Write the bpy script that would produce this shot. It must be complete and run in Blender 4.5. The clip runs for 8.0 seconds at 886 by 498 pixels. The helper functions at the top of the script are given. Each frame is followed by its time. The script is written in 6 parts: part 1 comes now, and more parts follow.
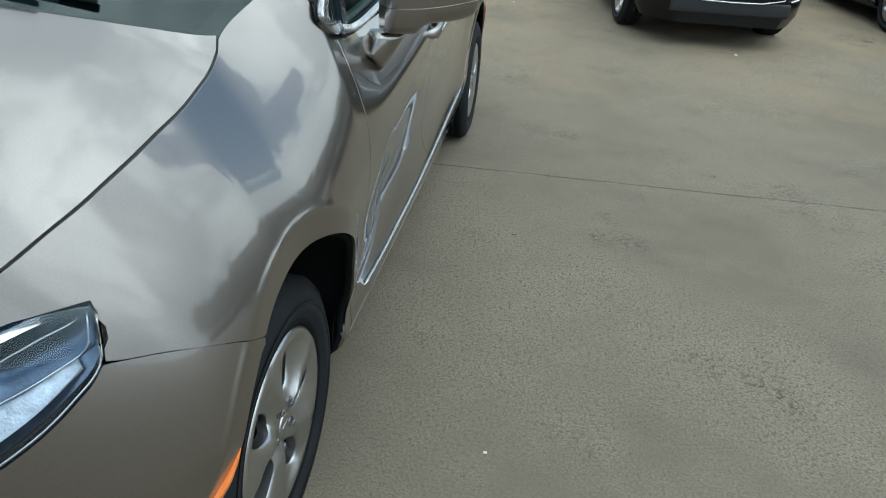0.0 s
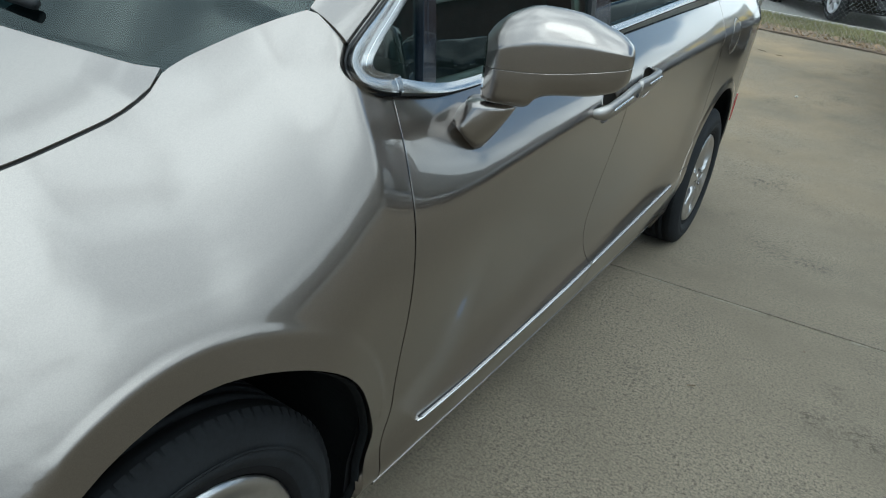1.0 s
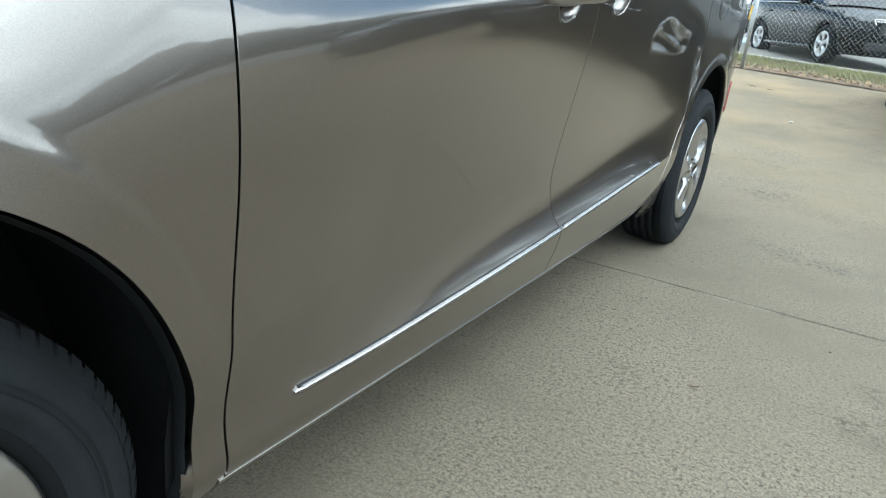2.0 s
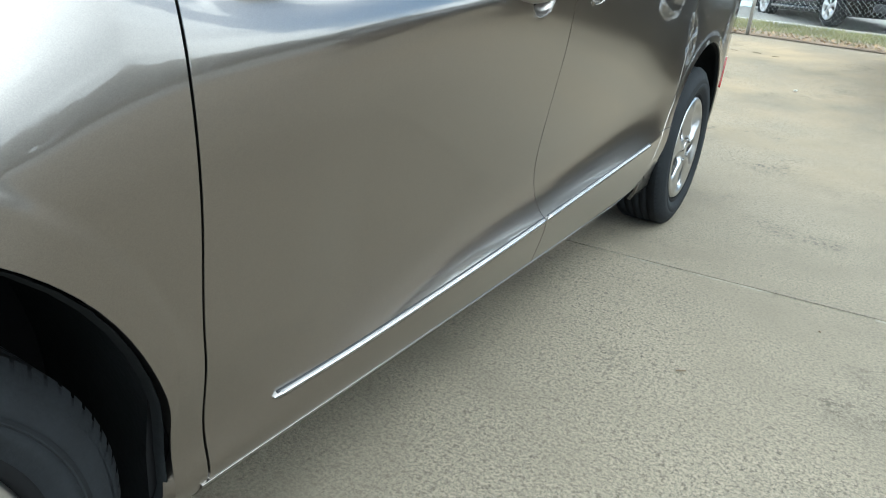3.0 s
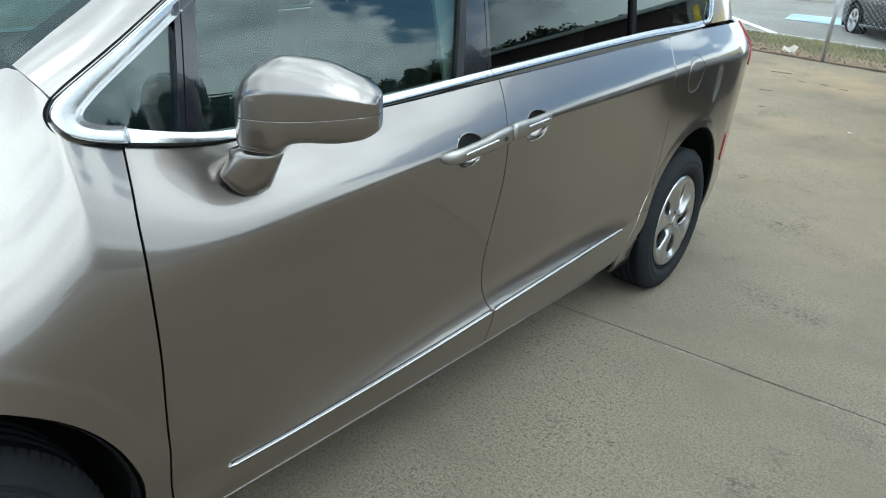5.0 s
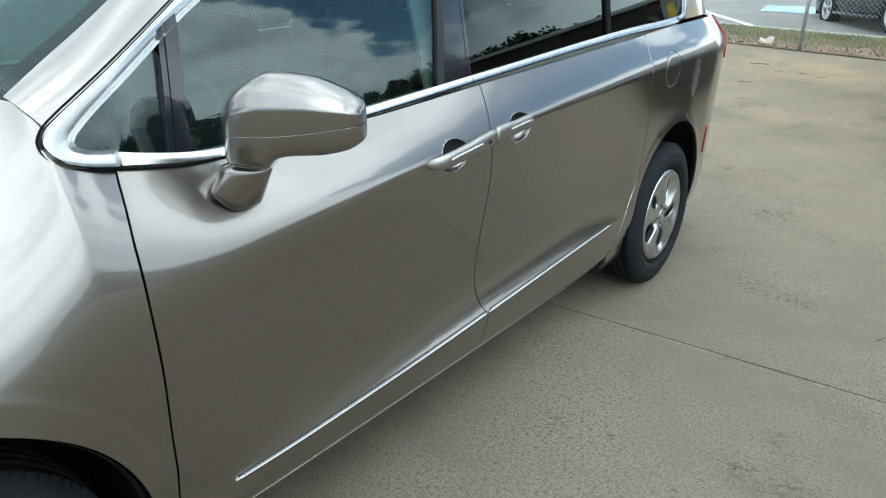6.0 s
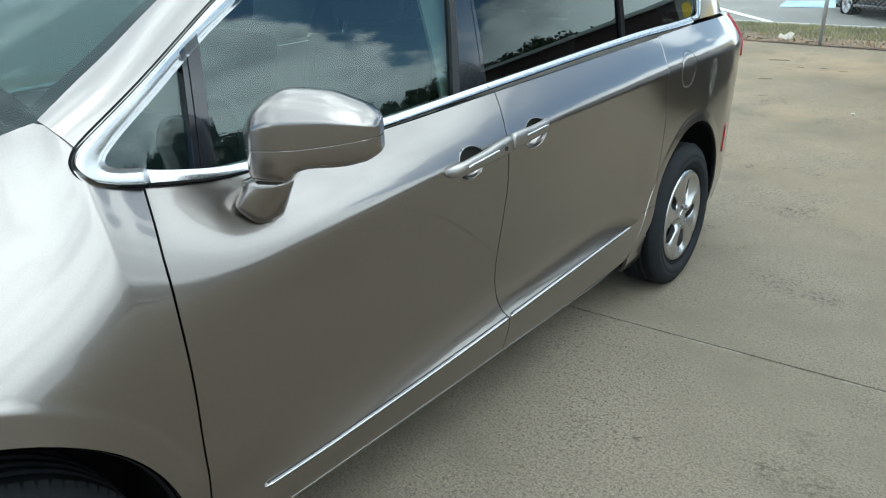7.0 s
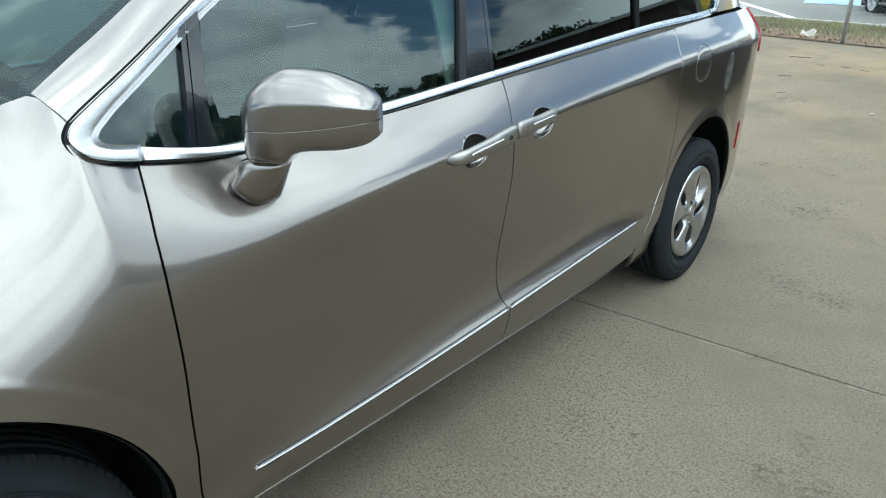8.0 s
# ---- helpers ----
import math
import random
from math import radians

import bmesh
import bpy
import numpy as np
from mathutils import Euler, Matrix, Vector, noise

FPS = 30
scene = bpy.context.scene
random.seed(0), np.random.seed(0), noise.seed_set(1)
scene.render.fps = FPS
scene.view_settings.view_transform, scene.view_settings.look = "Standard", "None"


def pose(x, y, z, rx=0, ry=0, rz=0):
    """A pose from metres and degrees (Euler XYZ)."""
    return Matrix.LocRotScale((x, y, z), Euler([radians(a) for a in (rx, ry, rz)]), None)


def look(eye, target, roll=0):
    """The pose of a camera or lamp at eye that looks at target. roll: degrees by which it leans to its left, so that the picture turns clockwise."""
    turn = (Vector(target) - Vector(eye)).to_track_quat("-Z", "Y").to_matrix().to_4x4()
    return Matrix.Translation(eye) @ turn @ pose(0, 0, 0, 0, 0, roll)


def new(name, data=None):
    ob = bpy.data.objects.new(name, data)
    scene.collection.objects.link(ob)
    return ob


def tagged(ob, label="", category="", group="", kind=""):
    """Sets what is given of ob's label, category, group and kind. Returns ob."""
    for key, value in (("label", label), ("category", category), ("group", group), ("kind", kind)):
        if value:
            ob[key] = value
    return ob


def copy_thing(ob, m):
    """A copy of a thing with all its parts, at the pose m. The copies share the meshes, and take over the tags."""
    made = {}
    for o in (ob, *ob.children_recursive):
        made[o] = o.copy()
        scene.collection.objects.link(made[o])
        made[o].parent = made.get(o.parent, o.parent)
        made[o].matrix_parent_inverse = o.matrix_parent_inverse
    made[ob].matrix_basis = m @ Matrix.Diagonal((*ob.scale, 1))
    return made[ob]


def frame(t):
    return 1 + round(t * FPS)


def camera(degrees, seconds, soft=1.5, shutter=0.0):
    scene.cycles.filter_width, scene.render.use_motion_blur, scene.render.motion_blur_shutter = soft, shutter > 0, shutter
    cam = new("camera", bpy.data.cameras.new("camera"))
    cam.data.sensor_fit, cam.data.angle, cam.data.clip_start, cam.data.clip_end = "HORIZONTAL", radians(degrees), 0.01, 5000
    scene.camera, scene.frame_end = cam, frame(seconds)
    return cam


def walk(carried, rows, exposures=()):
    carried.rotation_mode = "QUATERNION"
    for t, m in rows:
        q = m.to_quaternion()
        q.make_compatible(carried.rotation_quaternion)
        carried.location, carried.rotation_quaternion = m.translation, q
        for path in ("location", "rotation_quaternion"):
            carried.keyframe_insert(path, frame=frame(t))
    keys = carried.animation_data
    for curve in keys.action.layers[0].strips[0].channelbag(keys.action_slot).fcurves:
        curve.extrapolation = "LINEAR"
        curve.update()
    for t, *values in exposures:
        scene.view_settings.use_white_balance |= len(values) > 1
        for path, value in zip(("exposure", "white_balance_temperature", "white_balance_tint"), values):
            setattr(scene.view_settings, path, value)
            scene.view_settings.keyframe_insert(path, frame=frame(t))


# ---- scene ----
# ---- camera ----
cam = camera(67.0, 8.0, 1.1)
PATH = [
    (0, (0.384, -1.119, 1.489), (0.173, 0.612, 0.51), 4.5),
    (0.2, (0.482, -1.026, 1.456), (0.045, 0.661, 0.475), 1.5),
    (0.5, (0.584, -0.832, 1.45), (-0.239, 0.739, 0.526), -1.9),
    (0.8, (0.577, -0.609, 1.449), (-0.334, 0.945, 0.58), 3.3),
    (1, (0.574, -0.477, 1.402), (-0.337, 1.079, 0.537), 6.5),
    (1.2, (0.58, -0.363, 1.343), (-0.344, 1.182, 0.473), 6.1),
    (1.5, (0.597, -0.206, 1.145), (-0.442, 1.334, 0.403), 6.7),
    (1.8, (0.589, -0.134, 1.048), (-0.391, 1.446, 0.311), 7.2),
    (2, (0.589, -0.102, 0.97), (-0.37, 1.511, 0.279), 5.8),
    (2.2, (0.566, -0.079, 0.931), (-0.355, 1.548, 0.22), 6.9),
    (3.3, (0.707, -0.072, 1.163), (-0.341, 1.425, 0.351), 0.4),
    (3.5, (0.761, -0.078, 1.274), (-0.401, 1.279, 0.377), -1.1),
    (4, (0.838, -0.142, 1.385), (-0.255, 1.251, 0.455), 0.2),
    (4.5, (0.943, -0.175, 1.45), (-0.209, 1.217, 0.593), -1.1),
    (5, (1.058, -0.082, 1.459), (-0.097, 1.353, 0.679), 3.7),
    (5.2, (1.078, -0.076, 1.448), (-0.085, 1.36, 0.683), 2.3),
    (6.3, (1.09, -0.119, 1.461), (-0.062, 1.332, 0.708), -0.3),
    (6.5, (1.097, -0.124, 1.462), (-0.073, 1.307, 0.698), -1.6),
    (7, (1.105, -0.12, 1.466), (-0.098, 1.3, 0.734), -1.8),
    (7.5, (1.102, -0.098, 1.466), (-0.094, 1.316, 0.71), -0.6),
    (8, (1.116, -0.087, 1.459), (-0.104, 1.302, 0.694), -0.2),
]
EXPOSURES = [(0, -1.08), (0.5, -1.11), (1.2, -1.19), (1.5, -1.10), (2.0, -0.31), (3.5, -0.05), (4.0, -0.48), (4.5, -0.71), (8.0, -0.69)]
walk(cam, [(t, look(e, g, r)) for t, e, g, r in PATH], [(t, stops, 5700, -2) for t, stops in EXPOSURES])

# ---- world and light ----
SUN_AZ, SUN_EL = 110.0, 66.0      # from +y towards +x, and above the horizon
world = bpy.data.worlds.new("sky")
scene.world = world
world.use_nodes = True
wn, wl = world.node_tree.nodes, world.node_tree.links
wn.clear()
w_out = wn.new("ShaderNodeOutputWorld")
w_bg = wn.new("ShaderNodeBackground")
w_sky = wn.new("ShaderNodeTexSky")
w_sky.sky_type, w_sky.sun_disc = "NISHITA", False
w_sky.sun_elevation, w_sky.sun_rotation = radians(SUN_EL), radians(SUN_AZ)
w_co = wn.new("ShaderNodeTexCoord")
w_map = wn.new("ShaderNodeMapping")
w_map.inputs["Location"].default_value = (0.35, 0.1, 0.0)
w_map.inputs["Scale"].default_value = (1.0, 1.0, 1.45)


def sky_noise(scale, low, high, detail=10, rough=0.56):
    t = wn.new("ShaderNodeTexNoise")
    t.inputs["Scale"].default_value = scale
    t.inputs["Detail"].default_value = detail
    t.inputs["Roughness"].default_value = rough
    wl.new(w_map.outputs["Vector"], t.inputs["Vector"])
    r = wn.new("ShaderNodeMapRange")
    r.interpolation_type = "SMOOTHSTEP"
    r.inputs["From Min"].default_value, r.inputs["From Max"].default_value = low, high
    wl.new(t.outputs["Fac"], r.inputs["Value"])
    return r.outputs["Result"]


# cumulus: white tops over grey bases, blue sky between
w_cloud = wn.new("ShaderNodeMixRGB")
w_cloud.inputs["Color1"].default_value = (22.0, 22.8, 23.8, 1)
w_cloud.inputs["Color2"].default_value = (43.5, 43.5, 43.0, 1)
w_mix = wn.new("ShaderNodeMixRGB")
wl.new(w_co.outputs["Generated"], w_map.inputs["Vector"])
wl.new(sky_noise(3.4, 0.42, 0.62), w_cloud.inputs["Fac"])
w_sep = wn.new("ShaderNodeSeparateXYZ")
wl.new(w_co.outputs["Generated"], w_sep.inputs["Vector"])
w_high = wn.new("ShaderNodeMapRange")      # broken cumulus low down, closing to full cover overhead
w_high.inputs["From Min"].default_value, w_high.inputs["From Max"].default_value = 0.40, 0.66
w_high.inputs["To Min"].default_value, w_high.inputs["To Max"].default_value = 0.0, 0.35
wl.new(w_sep.outputs["Z"], w_high.inputs["Value"])
w_field = wn.new("ShaderNodeTexNoise")
w_field.inputs["Scale"].default_value = 3.0
w_field.inputs["Detail"].default_value = 12
w_field.inputs["Roughness"].default_value = 0.54
wl.new(w_map.outputs["Vector"], w_field.inputs["Vector"])
w_bank = wn.new("ShaderNodeVectorMath")      # and a bank of cloud abreast of the van
w_bank.operation = "DOT_PRODUCT"
w_bank.inputs[1].default_value = (0.985, 0.174, 0.0)
wl.new(w_co.outputs["Generated"], w_bank.inputs[0])
w_front = wn.new("ShaderNodeMapRange")
w_front.interpolation_type = "SMOOTHSTEP"
w_front.inputs["From Min"].default_value, w_front.inputs["From Max"].default_value, w_front.inputs["To Max"].default_value = 0.79, 0.90, 0.40
wl.new(w_bank.outputs["Value"], w_front.inputs["Value"])
w_sum = wn.new("ShaderNodeMath")
wl.new(w_field.outputs["Fac"], w_sum.inputs[0])
wl.new(w_front.outputs["Result"], w_sum.inputs[1])
w_low = wn.new("ShaderNodeMapRange")      # cumulus crowd together towards the horizon
w_low.inputs["From Min"].default_value, w_low.inputs["From Max"].default_value = 0.30, 0.16
w_low.inputs["To Min"].default_value, w_low.inputs["To Max"].default_value = 0.0, 0.22
wl.new(w_sep.outputs["Z"], w_low.inputs["Value"])
w_low_sum = wn.new("ShaderNodeMath")
wl.new(w_sum.outputs["Value"], w_low_sum.inputs[0])
wl.new(w_low.outputs["Result"], w_low_sum.inputs[1])
w_over = wn.new("ShaderNodeMath")
wl.new(w_low_sum.outputs["Value"], w_over.inputs[0])
wl.new(w_high.outputs["Result"], w_over.inputs[1])
w_cover = wn.new("ShaderNodeMapRange")
w_cover.interpolation_type = "SMOOTHSTEP"
w_cover.inputs["From Min"].default_value, w_cover.inputs["From Max"].default_value = 0.545, 0.60
wl.new(w_over.outputs["Value"], w_cover.inputs["Value"])
wl.new(w_cover.outputs["Result"], w_mix.inputs["Fac"])
w_blue = wn.new("ShaderNodeVectorMath")      # hazy summer blue between the clouds
w_blue.operation = "MULTIPLY"
w_blue.inputs[1].default_value = (2.4, 2.7, 2.75)
wl.new(w_sky.outputs["Color"], w_blue.inputs[0])
wl.new(w_blue.outputs["Vector"], w_mix.inputs["Color1"])
w_sun = wn.new("ShaderNodeVectorMath")      # cloud glows towards the veiled sun
w_sun.operation = "DOT_PRODUCT"
w_sun.inputs[1].default_value = (math.sin(radians(SUN_AZ)) * math.cos(radians(SUN_EL)), math.cos(radians(SUN_AZ)) * math.cos(radians(SUN_EL)), math.sin(radians(SUN_EL)))
wl.new(w_co.outputs["Generated"], w_sun.inputs[0])
w_glow = wn.new("ShaderNodeMapRange")
w_glow.interpolation_type = "SMOOTHSTEP"
w_glow.inputs["From Min"].default_value, w_glow.inputs["From Max"].default_value = 0.36, 0.97
w_glow.inputs["To Min"].default_value, w_glow.inputs["To Max"].default_value = 0.92, 1.64
wl.new(w_sun.outputs["Value"], w_glow.inputs["Value"])
w_lit = wn.new("ShaderNodeVectorMath")
w_lit.operation = "MULTIPLY"
wl.new(w_cloud.outputs["Color"], w_lit.inputs[0])
wl.new(w_glow.outputs["Result"], w_lit.inputs[1])
wl.new(w_lit.outputs["Vector"], w_mix.inputs["Color2"])
wl.new(w_mix.outputs["Color"], w_bg.inputs["Color"])
w_bg.inputs["Strength"].default_value = 0.10
wl.new(w_bg.outputs["Background"], w_out.inputs["Surface"])

sun_data = bpy.data.lights.new("sun", "SUN")
sun_data.energy, sun_data.angle, sun_data.color = 0.6, radians(20), (1.0, 0.95, 0.87)
sun = new("sun", sun_data)
a, e = radians(SUN_AZ), radians(SUN_EL)
sun.matrix_world = look((8 * math.sin(a), 8 * math.cos(a), 12), (8 * math.sin(a) - math.sin(a) * math.cos(e), 8 * math.cos(a) - math.cos(a) * math.cos(e), 12 - math.sin(e)))


# ---- materials ----
def material(name, color, rough=0.5, metal=0.0, coat=0.0, noise_scale=0.0, amount=0.12, bump=0.0, bump_scale=200.0, **more):
    """A Principled material; its colour varies by noise at two scales and a fine relief may be laid on it."""
    m = bpy.data.materials.new(name)
    m.use_nodes = True
    n, l = m.node_tree.nodes, m.node_tree.links
    p = n["Principled BSDF"]
    p.inputs["Base Color"].default_value = (*color, 1)
    p.inputs["Roughness"].default_value = rough
    p.inputs["Metallic"].default_value = metal
    p.inputs["Coat Weight"].default_value = coat
    p.inputs["Coat Roughness"].default_value = 0.02
    for key, value in more.items():
        p.inputs[key.replace("_", " ")].default_value = value
    co = n.new("ShaderNodeTexCoord")
    if noise_scale:
        last = None
        for scale, gain in ((noise_scale, amount), (noise_scale * 9, amount * 0.6)):
            t = n.new("ShaderNodeTexNoise")
            t.inputs["Scale"].default_value = scale
            t.inputs["Detail"].default_value = 5
            l.new(co.outputs["Object"], t.inputs["Vector"])
            r = n.new("ShaderNodeMapRange")
            r.inputs["From Min"].default_value, r.inputs["From Max"].default_value = 0.3, 0.7
            r.inputs["To Min"].default_value, r.inputs["To Max"].default_value = 1 - gain, 1 + gain
            l.new(t.outputs["Fac"], r.inputs["Value"])
            v = n.new("ShaderNodeVectorMath")
            v.operation = "MULTIPLY"
            if last is None:
                v.inputs[0].default_value = color
            else:
                l.new(last, v.inputs[0])
            l.new(r.outputs["Result"], v.inputs[1])
            last = v.outputs["Vector"]
        l.new(last, p.inputs["Base Color"])
    if bump:
        t = n.new("ShaderNodeTexNoise")
        t.inputs["Scale"].default_value = bump_scale
        t.inputs["Detail"].default_value = 4
        l.new(co.outputs["Object"], t.inputs["Vector"])
        b = n.new("ShaderNodeBump")
        b.inputs["Strength"].default_value = bump
        b.inputs["Distance"].default_value = 0.004
        l.new(t.outputs["Fac"], b.inputs["Height"])
        l.new(b.outputs["Normal"], p.inputs["Normal"])
    return m


def paint(name, color, rough=0.34, metal=0.75):
    m = material(name, color, rough, metal, coat=1.0, Coat_IOR=1.75)
    n, l = m.node_tree.nodes, m.node_tree.links
    p = n["Principled BSDF"]
    co = n.new("ShaderNodeTexCoord")
    flake = n.new("ShaderNodeTexVoronoi")
    flake.inputs["Scale"].default_value = 1400
    l.new(co.outputs["Object"], flake.inputs["Vector"])
    r = n.new("ShaderNodeMapRange")
    r.inputs["To Min"].default_value, r.inputs["To Max"].default_value = 0.86, 1.14
    l.new(flake.outputs["Color"], r.inputs["Value"])
    v = n.new("ShaderNodeVectorMath")
    v.operation = "MULTIPLY"
    v.inputs[0].default_value = color
    l.new(r.outputs["Result"], v.inputs[1])
    l.new(v.outputs["Vector"], p.inputs["Base Color"])
    dust = n.new("ShaderNodeTexNoise")
    dust.inputs["Scale"].default_value = 7
    dust.inputs["Detail"].default_value = 8
    l.new(co.outputs["Object"], dust.inputs["Vector"])
    d = n.new("ShaderNodeMapRange")
    d.inputs["From Min"].default_value, d.inputs["From Max"].default_value = 0.35, 0.75
    d.inputs["To Min"].default_value, d.inputs["To Max"].default_value = 0.0, 0.012
    l.new(dust.outputs["Fac"], d.inputs["Value"])
    l.new(d.outputs["Result"], p.inputs["Coat Roughness"])
    return m


def glass(name, color, rough=0.0, ior=1.62):
    m = bpy.data.materials.new(name)
    m.use_nodes = True
    n, l = m.node_tree.nodes, m.node_tree.links
    n.clear()
    o = n.new("ShaderNodeOutputMaterial")
    mix = n.new("ShaderNodeMixShader")
    f = n.new("ShaderNodeFresnel")
    f.inputs["IOR"].default_value = ior
    t = n.new("ShaderNodeBsdfTransparent")
    t.inputs["Color"].default_value = (*color, 1)
    g = n.new("ShaderNodeBsdfGlossy")
    g.inputs["Roughness"].default_value = rough
    g.inputs["Color"].default_value = (0.88, 1.0, 0.98, 1)
    l.new(f.outputs["Fac"], mix.inputs["Fac"])
    l.new(t.outputs["BSDF"], mix.inputs[1])
    l.new(g.outputs["BSDF"], mix.inputs[2])
    l.new(mix.outputs["Shader"], o.inputs["Surface"])
    return m


M_PAINT = paint("bronze_paint", (0.222, 0.201, 0.184), 0.28, 1.0)
M_BLACKCAR = material("black_paint", (0.003, 0.0032, 0.004), 0.22, coat=0.2, noise_scale=3, amount=0.1, Specular_IOR_Level=0.25)
M_GREYCAR = material("dark_blue_paint", (0.0035, 0.0048, 0.0070), 0.25, coat=0.15, noise_scale=3, amount=0.1, Specular_IOR_Level=0.3)
M_CHROME = material("chrome", (0.52, 0.525, 0.53), 0.24, 1.0)
M_MOULD = material("moulding_chrome", (0.42, 0.42, 0.43), 0.22, 1.0)
M_SATIN = material("satin_silver", (0.33, 0.315, 0.30), 0.36, 1.0, bump=0.03, bump_scale=600)
M_ALLOY = material("painted_alloy", (0.46, 0.46, 0.465), 0.30, 1.0, coat=0.3, noise_scale=6, amount=0.05)
M_NUT = material("nut_steel", (0.22, 0.22, 0.22), 0.3, 1.0)
M_RUBBER = material("tyre_rubber", (0.0078, 0.0092, 0.011), 0.8, noise_scale=14, amount=0.25, bump=0.15, bump_scale=180, Specular_IOR_Level=0.25)
M_PLASTIC = material("black_plastic", (0.016, 0.017, 0.019), 0.5, bump=0.1, bump_scale=500, Specular_IOR_Level=0.35)
M_GLOSSBLACK = material("gloss_black", (0.012, 0.013, 0.016), 0.12, coat=0.6)
M_LINER = material("wheel_liner", (0.0065, 0.0075, 0.008), 0.9, noise_scale=8, amount=0.3, bump=0.3, bump_scale=90, Specular_IOR_Level=0.15)
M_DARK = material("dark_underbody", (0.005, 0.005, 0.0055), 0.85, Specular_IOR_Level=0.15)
M_DISC = material("brake_steel", (0.012, 0.0115, 0.011), 0.55, 0.6, noise_scale=30, amount=0.2)
M_GLASS = glass("clear_glass", (0.36, 0.50, 0.48), 0.0, 1.85)
M_SCREEN = glass("windscreen_glass", (0.24, 0.36, 0.38), 0.0, 1.5)
M_TINT = glass("tinted_glass", (0.10, 0.115, 0.12), 0.0, 1.5)
M_LENS = glass("lamp_lens", (0.85, 0.88, 0.92), 0.0, 1.42)
M_AMBER = material("amber_reflector", (0.9, 0.22, 0.02), 0.2, coat=1.0)
M_RED = material("red_reflector", (0.30, 0.010, 0.014), 0.2, coat=1.0)
M_TRIM = material("beige_trim", (0.52, 0.50, 0.45), 0.8, noise_scale=20, amount=0.06)
M_SEAT = material("dark_leather", (0.05, 0.047, 0.045), 0.55, noise_scale=30, amount=0.2, bump=0.15, bump_scale=160)
M_DASH = material("dash_plastic", (0.035, 0.035, 0.037), 0.7, bump=0.04, bump_scale=300)


def part(name, bm, mat, parent=None, label="", smooth=True):
    """Links a bmesh as one mesh object under a thing or a part."""
    me = bpy.data.meshes.new(name)
    bm.to_mesh(me)
    bm.free()
    if smooth:
        me.polygons.foreach_set("use_smooth", [True] * len(me.polygons))
    me.materials.append(mat)
    ob = new(name, me)
    if parent:
        ob.parent = parent
    if label:
        tagged(ob, label)
    return ob


def thing(name, label, category, at=(0, 0, 0), turn=0, group="", kind=""):
    ob = new(name)
    ob.matrix_world = pose(*at, 0, 0, turn)
    return tagged(ob, label, category, group, kind)


def box(bm, lo, hi, bevel=0.0, m=None):
    r = bmesh.ops.create_cube(bm, size=1)
    vs = r["verts"]
    for v in vs:
        v.co = Vector([lo[i] + (v.co[i] + 0.5) * (hi[i] - lo[i]) for i in range(3)])
    if bevel:
        es = list({ed for v in vs for ed in v.link_edges})
        out = bmesh.ops.bevel(bm, geom=es, offset=bevel, segments=2, affect="EDGES", profile=0.7)
        vs = list({v for f in out["faces"] for v in f.verts} | {v for v in vs if v.is_valid})
    if m is not None:
        bmesh.ops.transform(bm, matrix=m, verts=[v for v in vs if v.is_valid])
    return vs


def tube(bm, pts, radius, sides=8, cap=True):
    """A tube along points; radius is a number or one a point."""
    pts = [Vector(p) for p in pts]
    rings = []
    for i, p in enumerate(pts):
        d = (pts[min(i + 1, len(pts) - 1)] - pts[max(i - 1, 0)]).normalized()
        side = d.cross(Vector((0, 0, 1)))
        if side.length < 1e-3:
            side = Vector((1, 0, 0))
        side.normalize()
        up = side.cross(d)
        r = radius[i] if isinstance(radius, (list, tuple)) else radius
        rings.append([bm.verts.new(p + r * (math.cos(k * math.tau / sides) * side + math.sin(k * math.tau / sides) * up)) for k in range(sides)])
    for a_, b_ in zip(rings, rings[1:]):
        for k in range(sides):
            bm.faces.new((a_[k], a_[(k + 1) % sides], b_[(k + 1) % sides], b_[k]))
    if cap:
        bm.faces.new(rings[0][::-1])
        bm.faces.new(rings[-1])
    return rings


def lathe(bm, prof, steps=64, a0=0.0, a1=math.tau, m=None):
    """Turns a profile of (along the axis, radius) about the axis."""
    closed = abs(a1 - a0 - math.tau) < 1e-6
    rings = []
    for i in range(steps if closed else steps + 1):
        an = a0 + (a1 - a0) * i / steps
        ring = []
        for h, r in prof:
            co = Vector((h, r * math.cos(an), r * math.sin(an)))
            ring.append(bm.verts.new(m @ co if m is not None else co))
        rings.append(ring)
    pairs = list(zip(rings, rings[1:]))
    if closed:
        pairs.append((rings[-1], rings[0]))
    for r0, r1 in pairs:
        for k in range(len(prof) - 1):
            bm.faces.new((r0[k], r1[k], r1[k + 1], r0[k + 1]))


